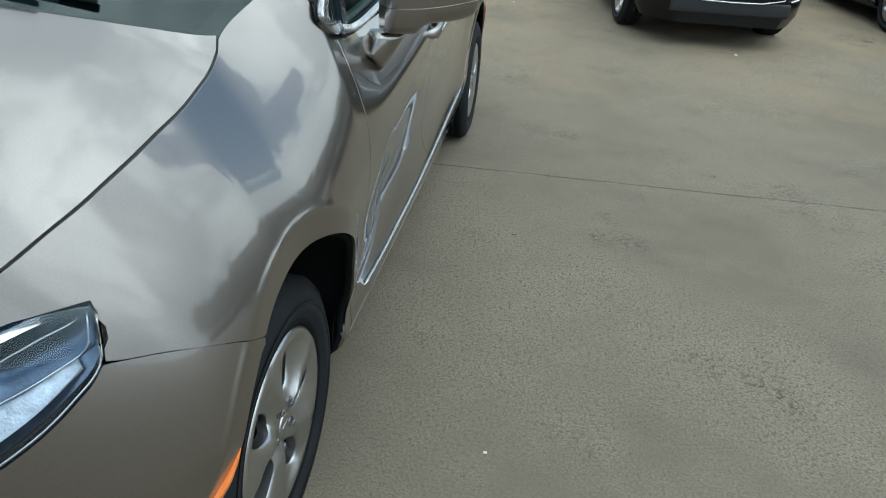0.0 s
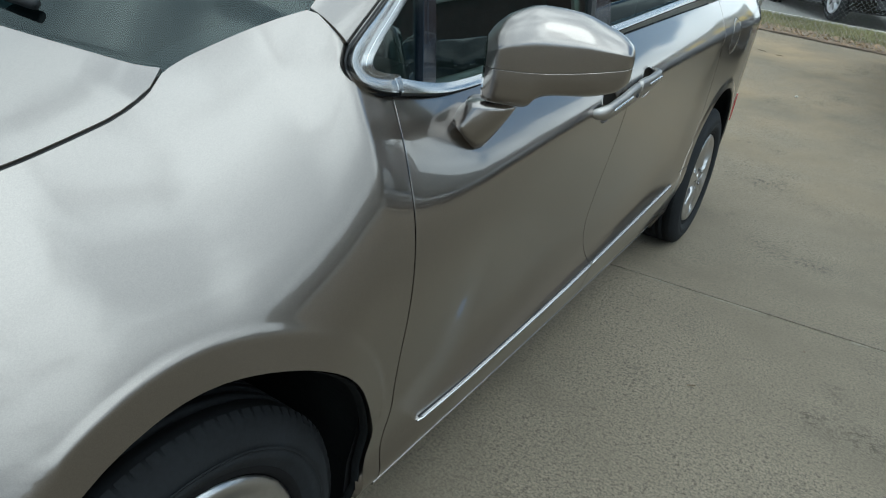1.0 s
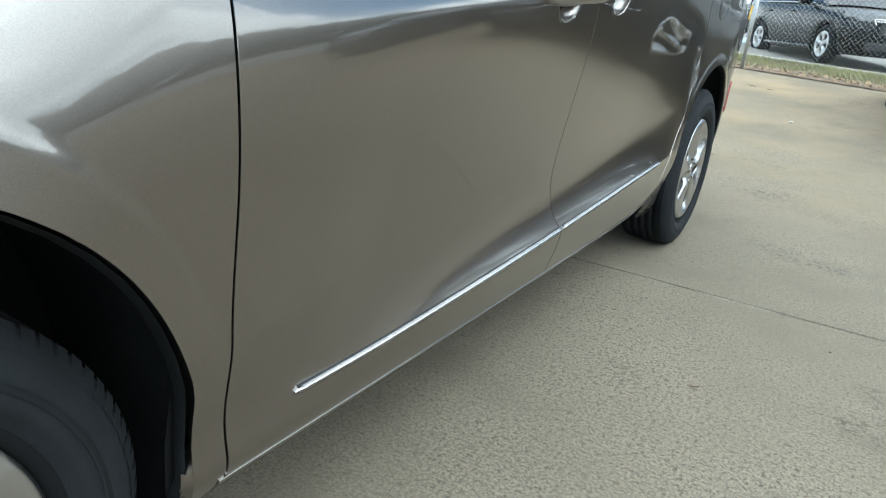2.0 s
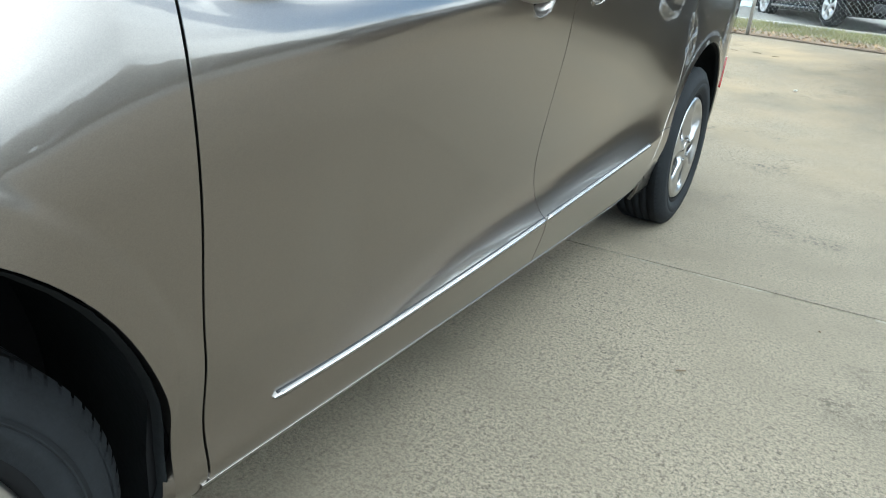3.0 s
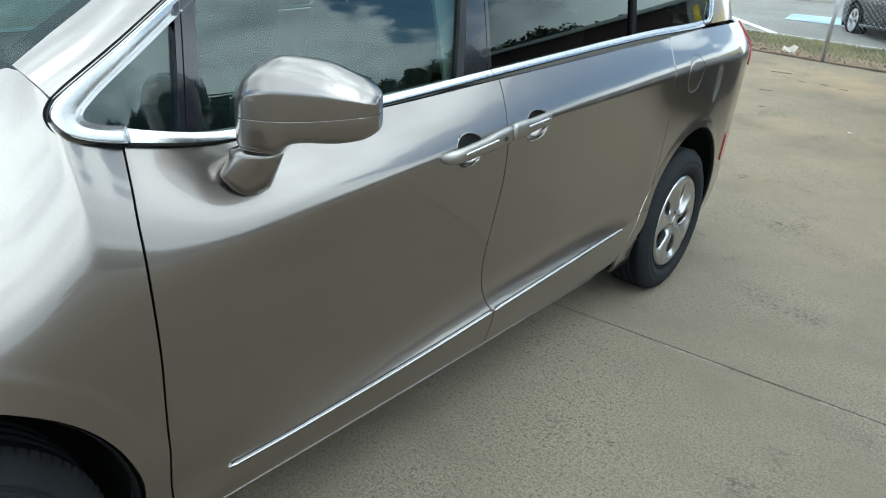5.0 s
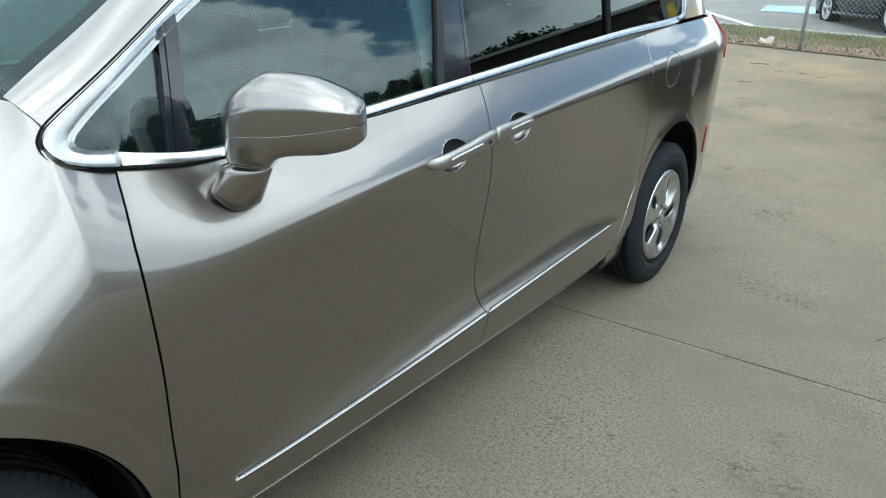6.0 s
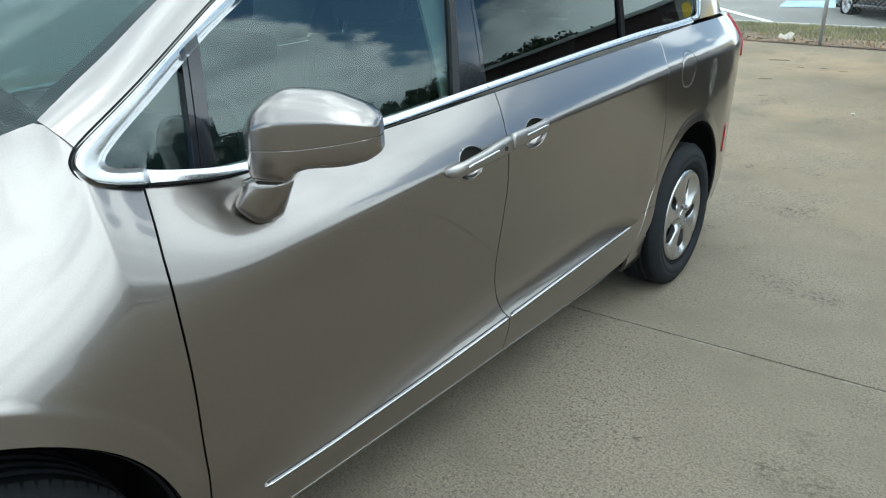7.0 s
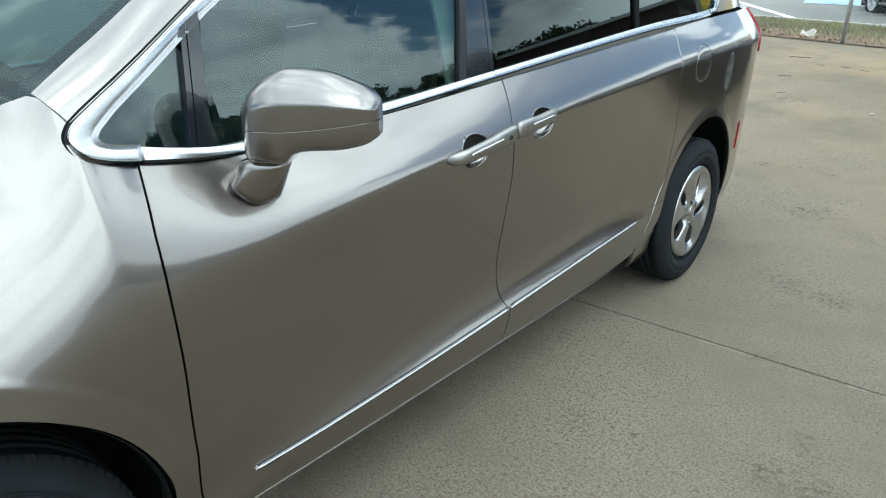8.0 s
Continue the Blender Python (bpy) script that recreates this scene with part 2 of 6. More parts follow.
def curve_at(knots, y):
    """A monotone cubic through (place, value) knots."""
    xs = [k[0] for k in knots]
    vs = [k[1] for k in knots]
    if y <= xs[0]:
        return vs[0]
    if y >= xs[-1]:
        return vs[-1]
    n = len(xs)
    h = [xs[i + 1] - xs[i] for i in range(n - 1)]
    d = [(vs[i + 1] - vs[i]) / h[i] for i in range(n - 1)]
    i = max(j for j in range(n - 1) if xs[j] <= y)

    def slope(j):
        if j == 0:
            return d[0]
        if j == n - 1:
            return d[-1]
        if d[j - 1] * d[j] <= 0:
            return 0.0
        w1, w2 = 2 * h[j] + h[j - 1], h[j] + 2 * h[j - 1]
        return (w1 + w2) / (w1 / d[j - 1] + w2 / d[j])

    t = (y - xs[i]) / h[i]
    return ((2 * t ** 3 - 3 * t ** 2 + 1) * vs[i] + (t ** 3 - 2 * t ** 2 + t) * h[i] * slope(i)
            + (-2 * t ** 3 + 3 * t ** 2) * vs[i + 1] + (t ** 3 - t ** 2) * h[i] * slope(i + 1))


# ---- ground ----
def ground_z(y):
    t = max(0.0, y - 4.0)
    t = min(t, 16.0)
    return 0.055 * t * t / (t + 1.2)


# ---- the minivan's outer surface: x at a place along the car and a height, from its section curves ----
MID = -1.011
CREASE_Z = [(-0.95, 0.6), (-0.75, 0.625), (-0.44, 0.665), (-0.3, 0.69), (-0.15, 0.72), (0, 0.757), (0.2, 0.83), (0.34, 0.886), (0.42, 0.908), (0.67, 0.937), (0.92, 0.962), (1.25, 0.995), (1.84, 1.042), (2.68, 1.09), (3.2, 1.115), (4.1, 1.13)]
BELT_Z = [(0.42, 1.145), (0.46, 1.137), (0.67, 1.114), (1.1, 1.134), (1.54, 1.164), (2.7, 1.236), (3.3, 1.268), (4.1, 1.29)]
NOSE = [(-0.96, -1.0), (-0.94, -0.86), (-0.88, -0.66), (-0.75, -0.41), (-0.6, -0.180), (-0.44, -0.066), (-0.36, -0.030), (-0.25, -0.008), (-0.12, -0.001), (0.0, 0.0), (3.2, 0.0), (3.5, -0.007), (3.7, -0.030), (3.9, -0.095), (4.03, -0.23), (4.1, -0.42), (4.14, -0.7), (4.15, -1.0)]
HOOD_Z = [(-0.96, 0.80), (-0.88, 0.87), (-0.75, 0.945), (-0.6, 0.99), (-0.45, 1.044), (-0.25, 1.094), (-0.05, 1.134), (0.0, 1.1455), (0.04, 1.1605), (0.07, 1.1765), (0.09, 1.194), (0.11, 1.2015), (0.16, 1.2185), (0.21, 1.235), (0.26, 1.2515), (0.318, 1.270), (0.366, 1.234), (0.42, 1.145)]
MOULD_Z = [(-0.95, 0.36), (0.0, 0.36), (0.5, 0.366), (1.53, 0.42), (2.46, 0.475), (2.9, 0.50), (4.1, 0.52)]
MOULD_X = [(-0.2, -0.06), (0.45, -0.062), (0.8, -0.047), (1.5, -0.028), (2.6, -0.026), (3.2, -0.026)]
WAIST_X = [(0.0, -0.022), (0.42, -0.036), (0.6, -0.050), (0.8, -0.069), (1.1, -0.070), (1.5, -0.067), (2.1, -0.064), (2.5, -0.047), (2.7, -0.030), (3.2, -0.02)]
LOW_X = [(0.0, -0.062), (0.45, -0.0615), (0.9, -0.058), (1.5, -0.0555), (3.2, -0.0555)]
FLARE = [(0.3, 0.0), (0.48, 0.05), (0.62, 0.16), (0.85, 0.42), (1.1, 0.55), (1.5, 0.60), (2.1, 0.56), (2.5, 0.30), (2.7, 0.05), (3.2, -0.05)]      # outward lean just above the moulding
BULGE = [(-0.96, 0), (-0.6, 0.008), (-0.45, 0.014), (-0.2, 0.018), (0.05, 0.018), (0.2, 0.011), (0.34, 0.002), (0.42, 0), (4.2, 0)]      # the fender swells over the wheel
SHOULDER = [(-0.96, 0.088), (-0.7, 0.278), (-0.45, 0.497), (-0.3, 0.687), (-0.2, 0.757), (-0.1, 0.814), (0, 0.869), (0.09, 0.92), (0.13, 0.926), (0.22, 0.895), (0.32, 0.737), (0.35, 0.639), (0.385, 0.64), (0.46, 0.69), (0.67, 0.84), (0.9, 0.81), (1.3, 0.77), (1.6, 0.735), (2.5, 0.77), (3.1, 0.98), (4.15, 1)]
ROUND = [(-0.96, 0.05), (-0.45, 0.10), (-0.30, 0.18), (-0.20, 0.22), (-0.10, 0.25), (0.0, 0.25), (0.09, 0.27), (0.13, 0.28), (0.22, 0.30), (0.32, 0.32), (0.35, 0.27), (0.385, 0.21), (0.46, 0.14), (0.67, 0.085), (0.9, 0.06), (1.3, 0.045), (1.6, 0.042), (2.2, 0.05), (2.6, 0.07), (3.1, 0.10), (4.15, 0.09)]      # how soft the shoulder's turn is
UNDER = [(-0.96, -0.05), (-0.4, -0.26), (-0.1, -0.18), (0.05, -0.15), (0.25, -0.14), (0.42, -0.11), (0.6, -0.08), (0.8, -0.02), (1.1, 0.07), (1.5, 0.15), (2.4, 0.13), (2.9, 0.05), (3.3, 0.0), (4.15, 0.0)]      # lean below the crease


def hermite(z, za, xa, ma, zb, xb, mb):
    h = zb - za
    t = (z - za) / h
    return ((2 * t ** 3 - 3 * t ** 2 + 1) * xa + (t ** 3 - 2 * t ** 2 + t) * h * ma
            + (-2 * t ** 3 + 3 * t ** 2) * xb + (t ** 3 - t ** 2) * h * mb)


SECTION_CACHE = {}


def section(y):
    key = round(y, 4)
    if key not in SECTION_CACHE:
        SECTION_CACHE[key] = tuple(curve_at(c, y) for c in (NOSE, CREASE_Z, MOULD_Z, MOULD_X, WAIST_X, FLARE, SHOULDER, ROUND, UNDER, LOW_X, BULGE))
    return SECTION_CACHE[key]


def outer_x(y, z):
    """The body side's x at a place along the car and a height."""
    nx, cz, mz, mx, wx, flare, lean_, soft_, under, lx, bulge = section(y)
    xc = -0.009 + bulge
    if z >= cz:
        w = z - cz
        x = xc + under * w * math.exp(-w / (0.03 if under > 0 else 0.07)) - lean_ * w * w / (w + soft_)
    else:
        zw = mz + 0.30 * (cz - mz)
        if z >= zw:
            x = hermite(z, zw, wx, 0.6 * (xc - wx) / (cz - zw), cz, xc, under)
        elif z >= mz:
            x = hermite(z, mz, mx, -flare, zw, wx, 0.6 * (xc - wx) / (cz - zw))
        elif z >= 0.30:
            x = hermite(z, 0.30, lx, 0.28, mz, mx, 0.05)
        elif z >= 0.262:
            x = hermite(z, 0.262, lx - 0.018, 0.7, 0.30, lx, 0.28)
        else:
            x = hermite(max(z, 0.2), 0.20, lx - 0.11, 2.4, 0.262, lx - 0.018, 0.7)
    return max(x + nx, MID + 0.004)


CUT_S = 12.0


def top_z(y):
    return curve_at(HOOD_Z, y) if y < 0.42 else curve_at(BELT_Z, y)


def surf(y, s):
    """Point of the outer surface: s runs from the sill (0) to the hood's edge (12) and on to the hood's middle (15)."""
    bz = top_z(y)
    if s <= 12.0:
        z = 0.2 + (bz - 0.2) * s / 12.0
        return Vector((outer_x(y, z), y, z))
    f = (s - 12.0) / 3.0
    bx = outer_x(y, bz)
    k = min(1.0, max(0.0, -curve_at(NOSE, y) / 0.35))
    rise = 0.055 * (1 - math.exp(-f / 0.24)) + 0.012 * f * (2 - f)
    swell = min(1.0, max(0.0, (y + 0.80) / 0.72))      # the hood swells towards the windscreen
    rise += 0.085 * (1 - math.exp(-f / 0.5)) * swell * swell * (3 - 2 * swell)
    return Vector((bx + f * (MID - bx), y, bz + rise * (1 - 0.85 * k)))


def s_of(y, z):
    return 12.0 * (z - 0.2) / (top_z(y) - 0.2)


def arch_lift(p):
    """Round each wheel opening the panel ends in a flat upright flange."""
    for cy, ry, rz, wide in ((-0.02, 0.398, 0.462, 0.135), (3.115, 0.43, 0.465, 0.085)):
        d = math.hypot((p.y - cy) / ry, (p.z - 0.36) / rz)
        if 0.5 < d < 1.0 + wide + 0.06 and p.z > 0.2:
            e_ = 1.0 + wide
            k = min(1.0, max(0.0, (e_ + 0.02 - d) / 0.04))
            k = k * k * (3 - 2 * k) * min(1.0, max(0.0, (p.z - 0.34) / 0.2))
            flat = outer_x(cy + (p.y - cy) * e_ / d, 0.36 + (p.z - 0.36) * e_ / d)
            p.x += k * (max(p.x - 0.032, min(flat + 0.003 + 0.03 * max(0.0, e_ - d), p.x + 0.02)) - p.x)
    return p


def on_body(y, z):
    return arch_lift(Vector((outer_x(y, z), y, z)))


def sheet(bm, grid, depth=0.018, lip=0.0009, flip=False, mirror=False):
    """A panel from a grid of points: its face, a turned edge and a return, so that joints show as dark gaps."""
    nu, nv = len(grid), len(grid[0])
    pts = [[Vector(p) for p in row] for row in grid]
    if mirror:
        pts = [[Vector((2 * MID - p.x, p.y, p.z)) for p in row] for row in pts]
        flip = not flip

    def normal(i, j):
        du = pts[min(i + 1, nu - 1)][j] - pts[max(i - 1, 0)][j]
        dv = pts[i][min(j + 1, nv - 1)] - pts[i][max(j - 1, 0)]
        n = du.cross(dv)
        n = n.normalized() if n.length > 1e-9 else Vector((1, 0, 0))
        return -n if flip else n

    top = [[bm.verts.new(p) for p in row] for row in pts]
    for i in range(nu - 1):
        for j in range(nv - 1):
            q = [top[i][j], top[i + 1][j], top[i + 1][j + 1], top[i][j + 1]]
            if (q[0].co - q[1].co).length < 1e-6:
                q.pop(1)
            elif (q[2].co - q[3].co).length < 1e-6:
                q.pop(2)
            bm.faces.new(q[::-1] if flip else q)
    if depth:
        loop = [(i, 0) for i in range(nu)] + [(nu - 1, j) for j in range(1, nv)] + [(i, nv - 1) for i in range(nu - 2, -1, -1)] + [(0, j) for j in range(nv - 2, 0, -1)]
        r1, r2 = [], []
        for i, j in loop:
            n = normal(i, j)
            ii, jj = min(max(i, 1), nu - 2), min(max(j, 1), nv - 2)
            o = pts[i][j] - pts[ii][jj]
            o = o - n * o.dot(n)
            o = o.normalized() * lip * 0.6 if o.length > 1e-9 else Vector()
            r1.append(bm.verts.new(pts[i][j] - n * lip + o))
            r2.append(bm.verts.new(pts[i][j] - n * depth + o))
        c = len(loop)
        for k in range(c):
            a_, b_ = top[loop[k][0]][loop[k][1]], top[loop[(k + 1) % c][0]][loop[(k + 1) % c][1]]
            for q in ([a_, r1[k], r1[(k + 1) % c], b_], [r1[k], r2[k], r2[(k + 1) % c], r1[(k + 1) % c]]):
                f = bm.faces.new(q if not flip else q[::-1])
                for ed in f.edges:
                    if (r1[k] in ed.verts and r1[(k + 1) % c] in ed.verts) or (a_ in ed.verts and b_ in ed.verts):
                        ed.smooth = False


def resample(pairs, n):
    """Pairs of (y, z) low and high points, filled in evenly."""
    out = []
    lens = [0.0]
    for a_, b_ in zip(pairs, pairs[1:]):
        lens.append(lens[-1] + 0.5 * math.hypot(b_[0] - a_[0], b_[1] - a_[1]) + 0.5 * math.hypot(b_[2] - a_[2], b_[3] - a_[3]))
    for i in range(n):
        d = lens[-1] * i / (n - 1)
        k = max(j for j in range(len(lens) - 1) if lens[j] <= d + 1e-9)
        t = (d - lens[k]) / (lens[k + 1] - lens[k])
        out.append([pairs[k][c] + t * (pairs[k + 1][c] - pairs[k][c]) for c in range(4)])
    return out


def panel_grid(pairs, nu, nv):
    """A grid on the body between low and high boundary points, (y, z) each; straight in y and z."""
    grid = []
    for yb, zb, yt, zt in resample(pairs, nu):
        row = []
        for j in range(nv):
            t = j / (nv - 1)
            y = yb + t * (yt - yb)
            row.append(on_body(y, zb + t * (zt - zb)))
        grid.append(row)
    return grid


def arc(cy, ry, rz, a0, a1, n):
    """Points (y, z) on a wheel arch, angles in degrees from the rear over the top."""
    return [(cy + ry * math.cos(radians(a0 + (a1 - a0) * i / (n - 1))), 0.36 + rz * math.sin(radians(a0 + (a1 - a0) * i / (n - 1)))) for i in range(n)]


van = thing("minivan", "bronze-grey metallic minivan with chrome trim parked on concrete", "minivan", (0, 0, 0))
GAP = 0.0026


def both(name, grid, mat, parents, label="", **more):
    """A panel on the driver's side and its mirror image on the other."""
    obs = []
    for side in (0, 1):
        bm = bmesh.new()
        sheet(bm, grid, mirror=bool(side), **more)
        obs.append(part(name, bm, mat, parents[side], label))
    return obs


VV = (van, van)


def cut_b(z):      # joint between front and sliding door
    return curve_at([(0.2, 1.56), (0.41, 1.555), (0.45, 1.533), (0.50, 1.523), (0.60, 1.525), (0.75, 1.538), (0.85, 1.542), (0.95, 1.530), (1.0, 1.518), (1.04, 1.513), (1.09, 1.530), (1.13, 1.545), (1.176, 1.557)], z)


def cut_c(z):      # rear edge of the sliding door
    return curve_at([(0.29, 2.40), (0.300, 2.47), (0.32, 2.515), (0.36, 2.552), (0.424, 2.586), (0.493, 2.620), (0.55, 2.662), (0.64, 2.720), (0.84, 2.740), (0.97, 2.728), (1.08, 2.695), (1.15, 2.700), (1.20, 2.728), (1.24, 2.745)], z)


CUT_A = 0.424


def cut_a(z):      # joint between fender and front door
    return curve_at([(0.28, 0.441), (0.5, 0.434), (0.7, 0.428), (0.9, 0.420), (1.0, 0.425), (1.07, 0.435), (1.15, 0.4475)], z)


fender_arc = arc(-0.02, 0.398, 0.462, 120.5, 12, 23)
SEAM = [(-0.4735, 0.870), (-0.40, 0.845), (-0.30, 0.800), (-0.222, 0.757)]      # joint of bumper and fender


def hood_edge(y):
    return curve_at(HOOD_Z, y)


def lamp_low(y):
    return curve_at([(-0.81, 0.735), (-0.66, 0.768), (-0.57, 0.808), (-0.52, 0.838), (-0.4735, 0.872), (-0.455, 0.915), (-0.4465, 0.940)], y)


def lamp_high(y):
    return curve_at([(-0.81, 0.885), (-0.735, 0.918), (-0.627, 0.950), (-0.52, 0.962), (-0.4465, 0.949)], y)


fender_pairs = []
for y in (-0.80, -0.72, -0.62, -0.53, -0.462):
    fender_pairs.append((y, lamp_high(y) + 0.004, y + 0.01, hood_edge(y + 0.01) - 0.001))
fender_pairs += [(-0.443, 0.953, -0.43, hood_edge(-0.43) - 0.001), (-0.447, 0.925, -0.415, hood_edge(-0.415) - 0.001), (-0.4695, 0.8697, -0.375, hood_edge(-0.375) - 0.001)]
for y, z in SEAM[1:-1]:
    fender_pairs.append((y, z + 0.0010, 0.75 * y - 0.05, hood_edge(0.75 * y - 0.05) - 0.001))
for i, (y, z) in enumerate(fender_arc):
    f = i / (len(fender_arc) - 1)
    if f < 0.74:
        yt = -0.2 + f / 0.74 * 0.518
        zt = hood_edge(yt) - 0.001
    else:
        g = (f - 0.74) / 0.26
        yt = curve_at([(0.0, 0.318), (0.35, 0.346), (0.5, 0.347), (0.65, 0.351), (0.85, 0.361), (1.0, 0.388)], g)
        zt = curve_at([(0.0, 1.269), (0.35, 1.234), (0.5, 1.215), (0.65, 1.193), (0.85, 1.166), (1.0, 1.150)], g)
    fender_pairs.append((y, z, yt, zt))
fender_pairs += [(0.3725, 0.405, 0.3985, 1.1496), (0.3732, 0.355, 0.401, 1.149), (0.3728, 0.30, 0.403, 1.1485), (0.3735, 0.262, 0.405, 1.148), (0.384, 0.246, 0.409, 1.147), (0.404, 0.258, 0.415, 1.1455), (CUT_A - GAP, 0.281, CUT_A - GAP, 1.143)]
fender_grid = []
for row in panel_grid(fender_pairs, 110, 60):
    line = []
    for p in row:
        k = min(1.0, max(0.0, (p.y - 0.25) / (CUT_A - GAP - 0.25)))
        line.append(on_body(p.y + k * k * (cut_a(p.z) - CUT_A), p.z))
    fender_grid.append(line)
both("front_fender", fender_grid, M_PAINT, VV)


CUPS = ((1.337, 1.000, 0.060, 0.046), (1.668, 1.026, 0.066, 0.046))      # finger recesses behind the handles


def cup(y, z):
    """Depth of the finger recess behind a door handle."""
    d = 0.0
    for cy, cz, ry, rz in CUPS:
        r = math.hypot((y - cy) / ry, (z - cz) / rz)
        if r < 1.0:
            d = 0.036 * (1 - r * r) ** 0.55
    return d


def to_rim(y, z):
    """Draws points close to a recess onto its rim."""
    for cy, cz, ry, rz in CUPS:
        r = math.hypot((y - cy) / ry, (z - cz) / rz)
        if 0.90 < r < 1.10:
            return cy + (y - cy) / r, cz + (z - cz) / r
    return y, z


def door_grid(front, rear, nu, nv, low, high):
    """A grid with v running up the front and rear edges, so that curved edges are followed."""
    grid = []
    for i in range(nu):
        f = i / (nu - 1)
        row = []
        for j in range(nv):
            g = j / (nv - 1)
            zf, zr = low(0) + g * (high(0) - low(0)), low(1) + g * (high(1) - low(1))
            yf, yr = front(zf), rear(zr)
            y = yf + f * (yr - yf)
            zl, zh = low(f), high(f)
            z = zl + g * (zh - zl)
            y, z = to_rim(y, z)
            row.append(on_body(y, z))
        grid.append(row)
    return grid


def belt(y):
    return curve_at(BELT_Z, y)


front_doors = both("front_door", door_grid(lambda z: cut_a(z) + GAP, lambda z: cut_b(z) - GAP, 210, 150,
                   lambda f: 0.2845, lambda f: belt(0.43 + f * 1.12) - 0.003), M_PAINT, VV)
sliding_doors = both("sliding_door", door_grid(lambda z: cut_b(z) + GAP, lambda z: cut_c(z) - GAP - 0.0012, 210, 150,
                     lambda f: 0.2845 + 0.016 * f ** 3, lambda f: belt(1.56 + f * 1.19) - 0.003), M_PAINT, VV)

for ob in front_doors + sliding_doors:      # the finger recesses go through the skin
    bm = bmesh.new()
    bm.from_mesh(ob.data)
    gone = []
    for f in bm.faces:
        c = f.calc_center_median()
        if any(math.hypot((c.y - cy) / ry, (c.z - cz) / rz) < 0.985 for cy, cz, ry, rz in CUPS):
            gone.append(f)
    bmesh.ops.delete(bm, geom=gone, context="FACES")
    bm.to_mesh(ob.data)
    bm.free()

rear_arc = arc(3.115, 0.43, 0.465, 172, -8, 70)
quarter_pairs = []
lowq = [(cut_c(0.33) + GAP + 0.05, 0.315, cut_c(0.33) + GAP + 0.002, 0.335), (2.63, 0.34, cut_c(0.42) + GAP, 0.42)]
for i, (y, z) in enumerate(rear_arc):
    f = i / (len(rear_arc) - 1)
    if f < 0.50:
        zt = curve_at([(0.0, 0.45), (0.28, 0.93), (0.40, 1.09), (0.50, 1.235)], f)
        quarter_pairs.append((y, z, cut_c(zt) + GAP, zt))
    else:
        yt = cut_c(1.24) + GAP + (f - 0.50) / 0.50 * 1.15
        quarter_pairs.append((y, z, yt, belt(yt)))
quarter_pairs = lowq + quarter_pairs + [(3.6, 0.28, 3.95, belt(3.9)), (3.8, 0.3, 4.08, 1.28), (4.06, 0.33, 4.12, 1.28)]
both("quarter_panel", panel_grid(quarter_pairs, 170, 60), M_PAINT, VV, lip=0.004)

sill_grid = []
for i in range(61):
    y = 0.430 + (2.66 - 0.430) * i / 60
    lx = curve_at(LOW_X, y)
    up = 0.020 * max(0.0, min(1.0, (y - 2.20) / 0.30)) ** 2
    sill_grid.append([Vector((lx + x_, y, z_ + up)) for x_, z_ in ((-0.16, 0.200), (-0.085, 0.214), (-0.050, 0.232), (-0.022, 0.256), (-0.012, 0.270), (-0.0072, 0.2765), (-0.0052, 0.2798), (-0.0042, 0.2815), (-0.0041, 0.2820), (-0.0046, 0.2826), (-0.0052, 0.2829), (-0.010, 0.2833), (-0.014, 0.290))])
both("sill", sill_grid, M_PAINT, VV, depth=0.01)
flange = []
for i in range(17):
    row = []
    for j in range(13):
        z = 0.226 + 0.144 * j / 12
        edge = 3.115 - 0.43 * math.sqrt(1 - ((z - 0.36) / 0.465) ** 2) - 0.002
        y = 2.535 + 0.02 * (j / 12) ** 1.5 + (edge - 2.535 - 0.02 * (j / 12) ** 1.5) * i / 16
        t = 1 - j / 12
        top_x = on_body(y, 0.37).x - 0.0015
        row.append(Vector((top_x + (-0.073 - top_x) * t ** 0.7 - 0.012 * max(0.0, t - 0.75) / 0.25, y, z)))
    flange.append(row)
both("quarter_flange", flange, M_PAINT, VV, depth=0.012)

# hood and cowl
def cowl_y(x):
    return -0.118 + 0.200 * ((x - MID) / 0.80) ** 2


hood_grid = []
for i in range(41):
    u = i / 40
    row = []
    for j in range(41):
        f = j / 40
        s_ = CUT_S + 0.018 + f * 2.982
        x = surf(0.0, s_).x
        y = -0.90 + u * (cowl_y(x) + 0.90)
        row.append(surf(y, s_))
    hood_grid.append(row)
full = [row + [Vector((2 * MID - p.x, p.y, p.z)) for p in row[-2::-1]] for row in hood_grid]
bm = bmesh.new()
sheet(bm, full)
part("hood", bm, M_PAINT, van)

# front bumper with grille
bumper_pairs = []
for i in range(24):
    y = -0.955 + 0.4815 * i / 23
    zt = lamp_low(y) - 0.004 if y > -0.81 else curve_at([(-0.955, 0.70), (-0.81, 0.738)], y)
    bumper_pairs.append((y, 0.24, y, zt))
for k in range(24):
    an = 188 - 66.5 * k / 23
    g = (k + 1) / 24
    yt = -0.4735 + g * (0.4735 - 0.224)
    bumper_pairs.append((-0.02 + 0.398 * math.cos(radians(an)), 0.36 + 0.462 * math.sin(radians(an)) - (0.008 if k == 23 else 0.0), yt, curve_at(SEAM, yt) - 0.0010))
both("front_bumper", panel_grid(bumper_pairs, 110, 44), M_PAINT, VV)


# ---- greenhouse ----
def side_x(y, z):
    """The glass surface above the belt leans in."""
    h = z - 1.14
    return curve_at([(0.30, -0.101), (0.45, -0.097), (0.67, -0.115), (0.9, -0.118), (4.2, -0.118)], y) - 0.27 * h - 0.16 * h * h + curve_at([(3.2, 0.0), (3.6, -0.015), (3.9, -0.06), (4.05, -0.22)], y)


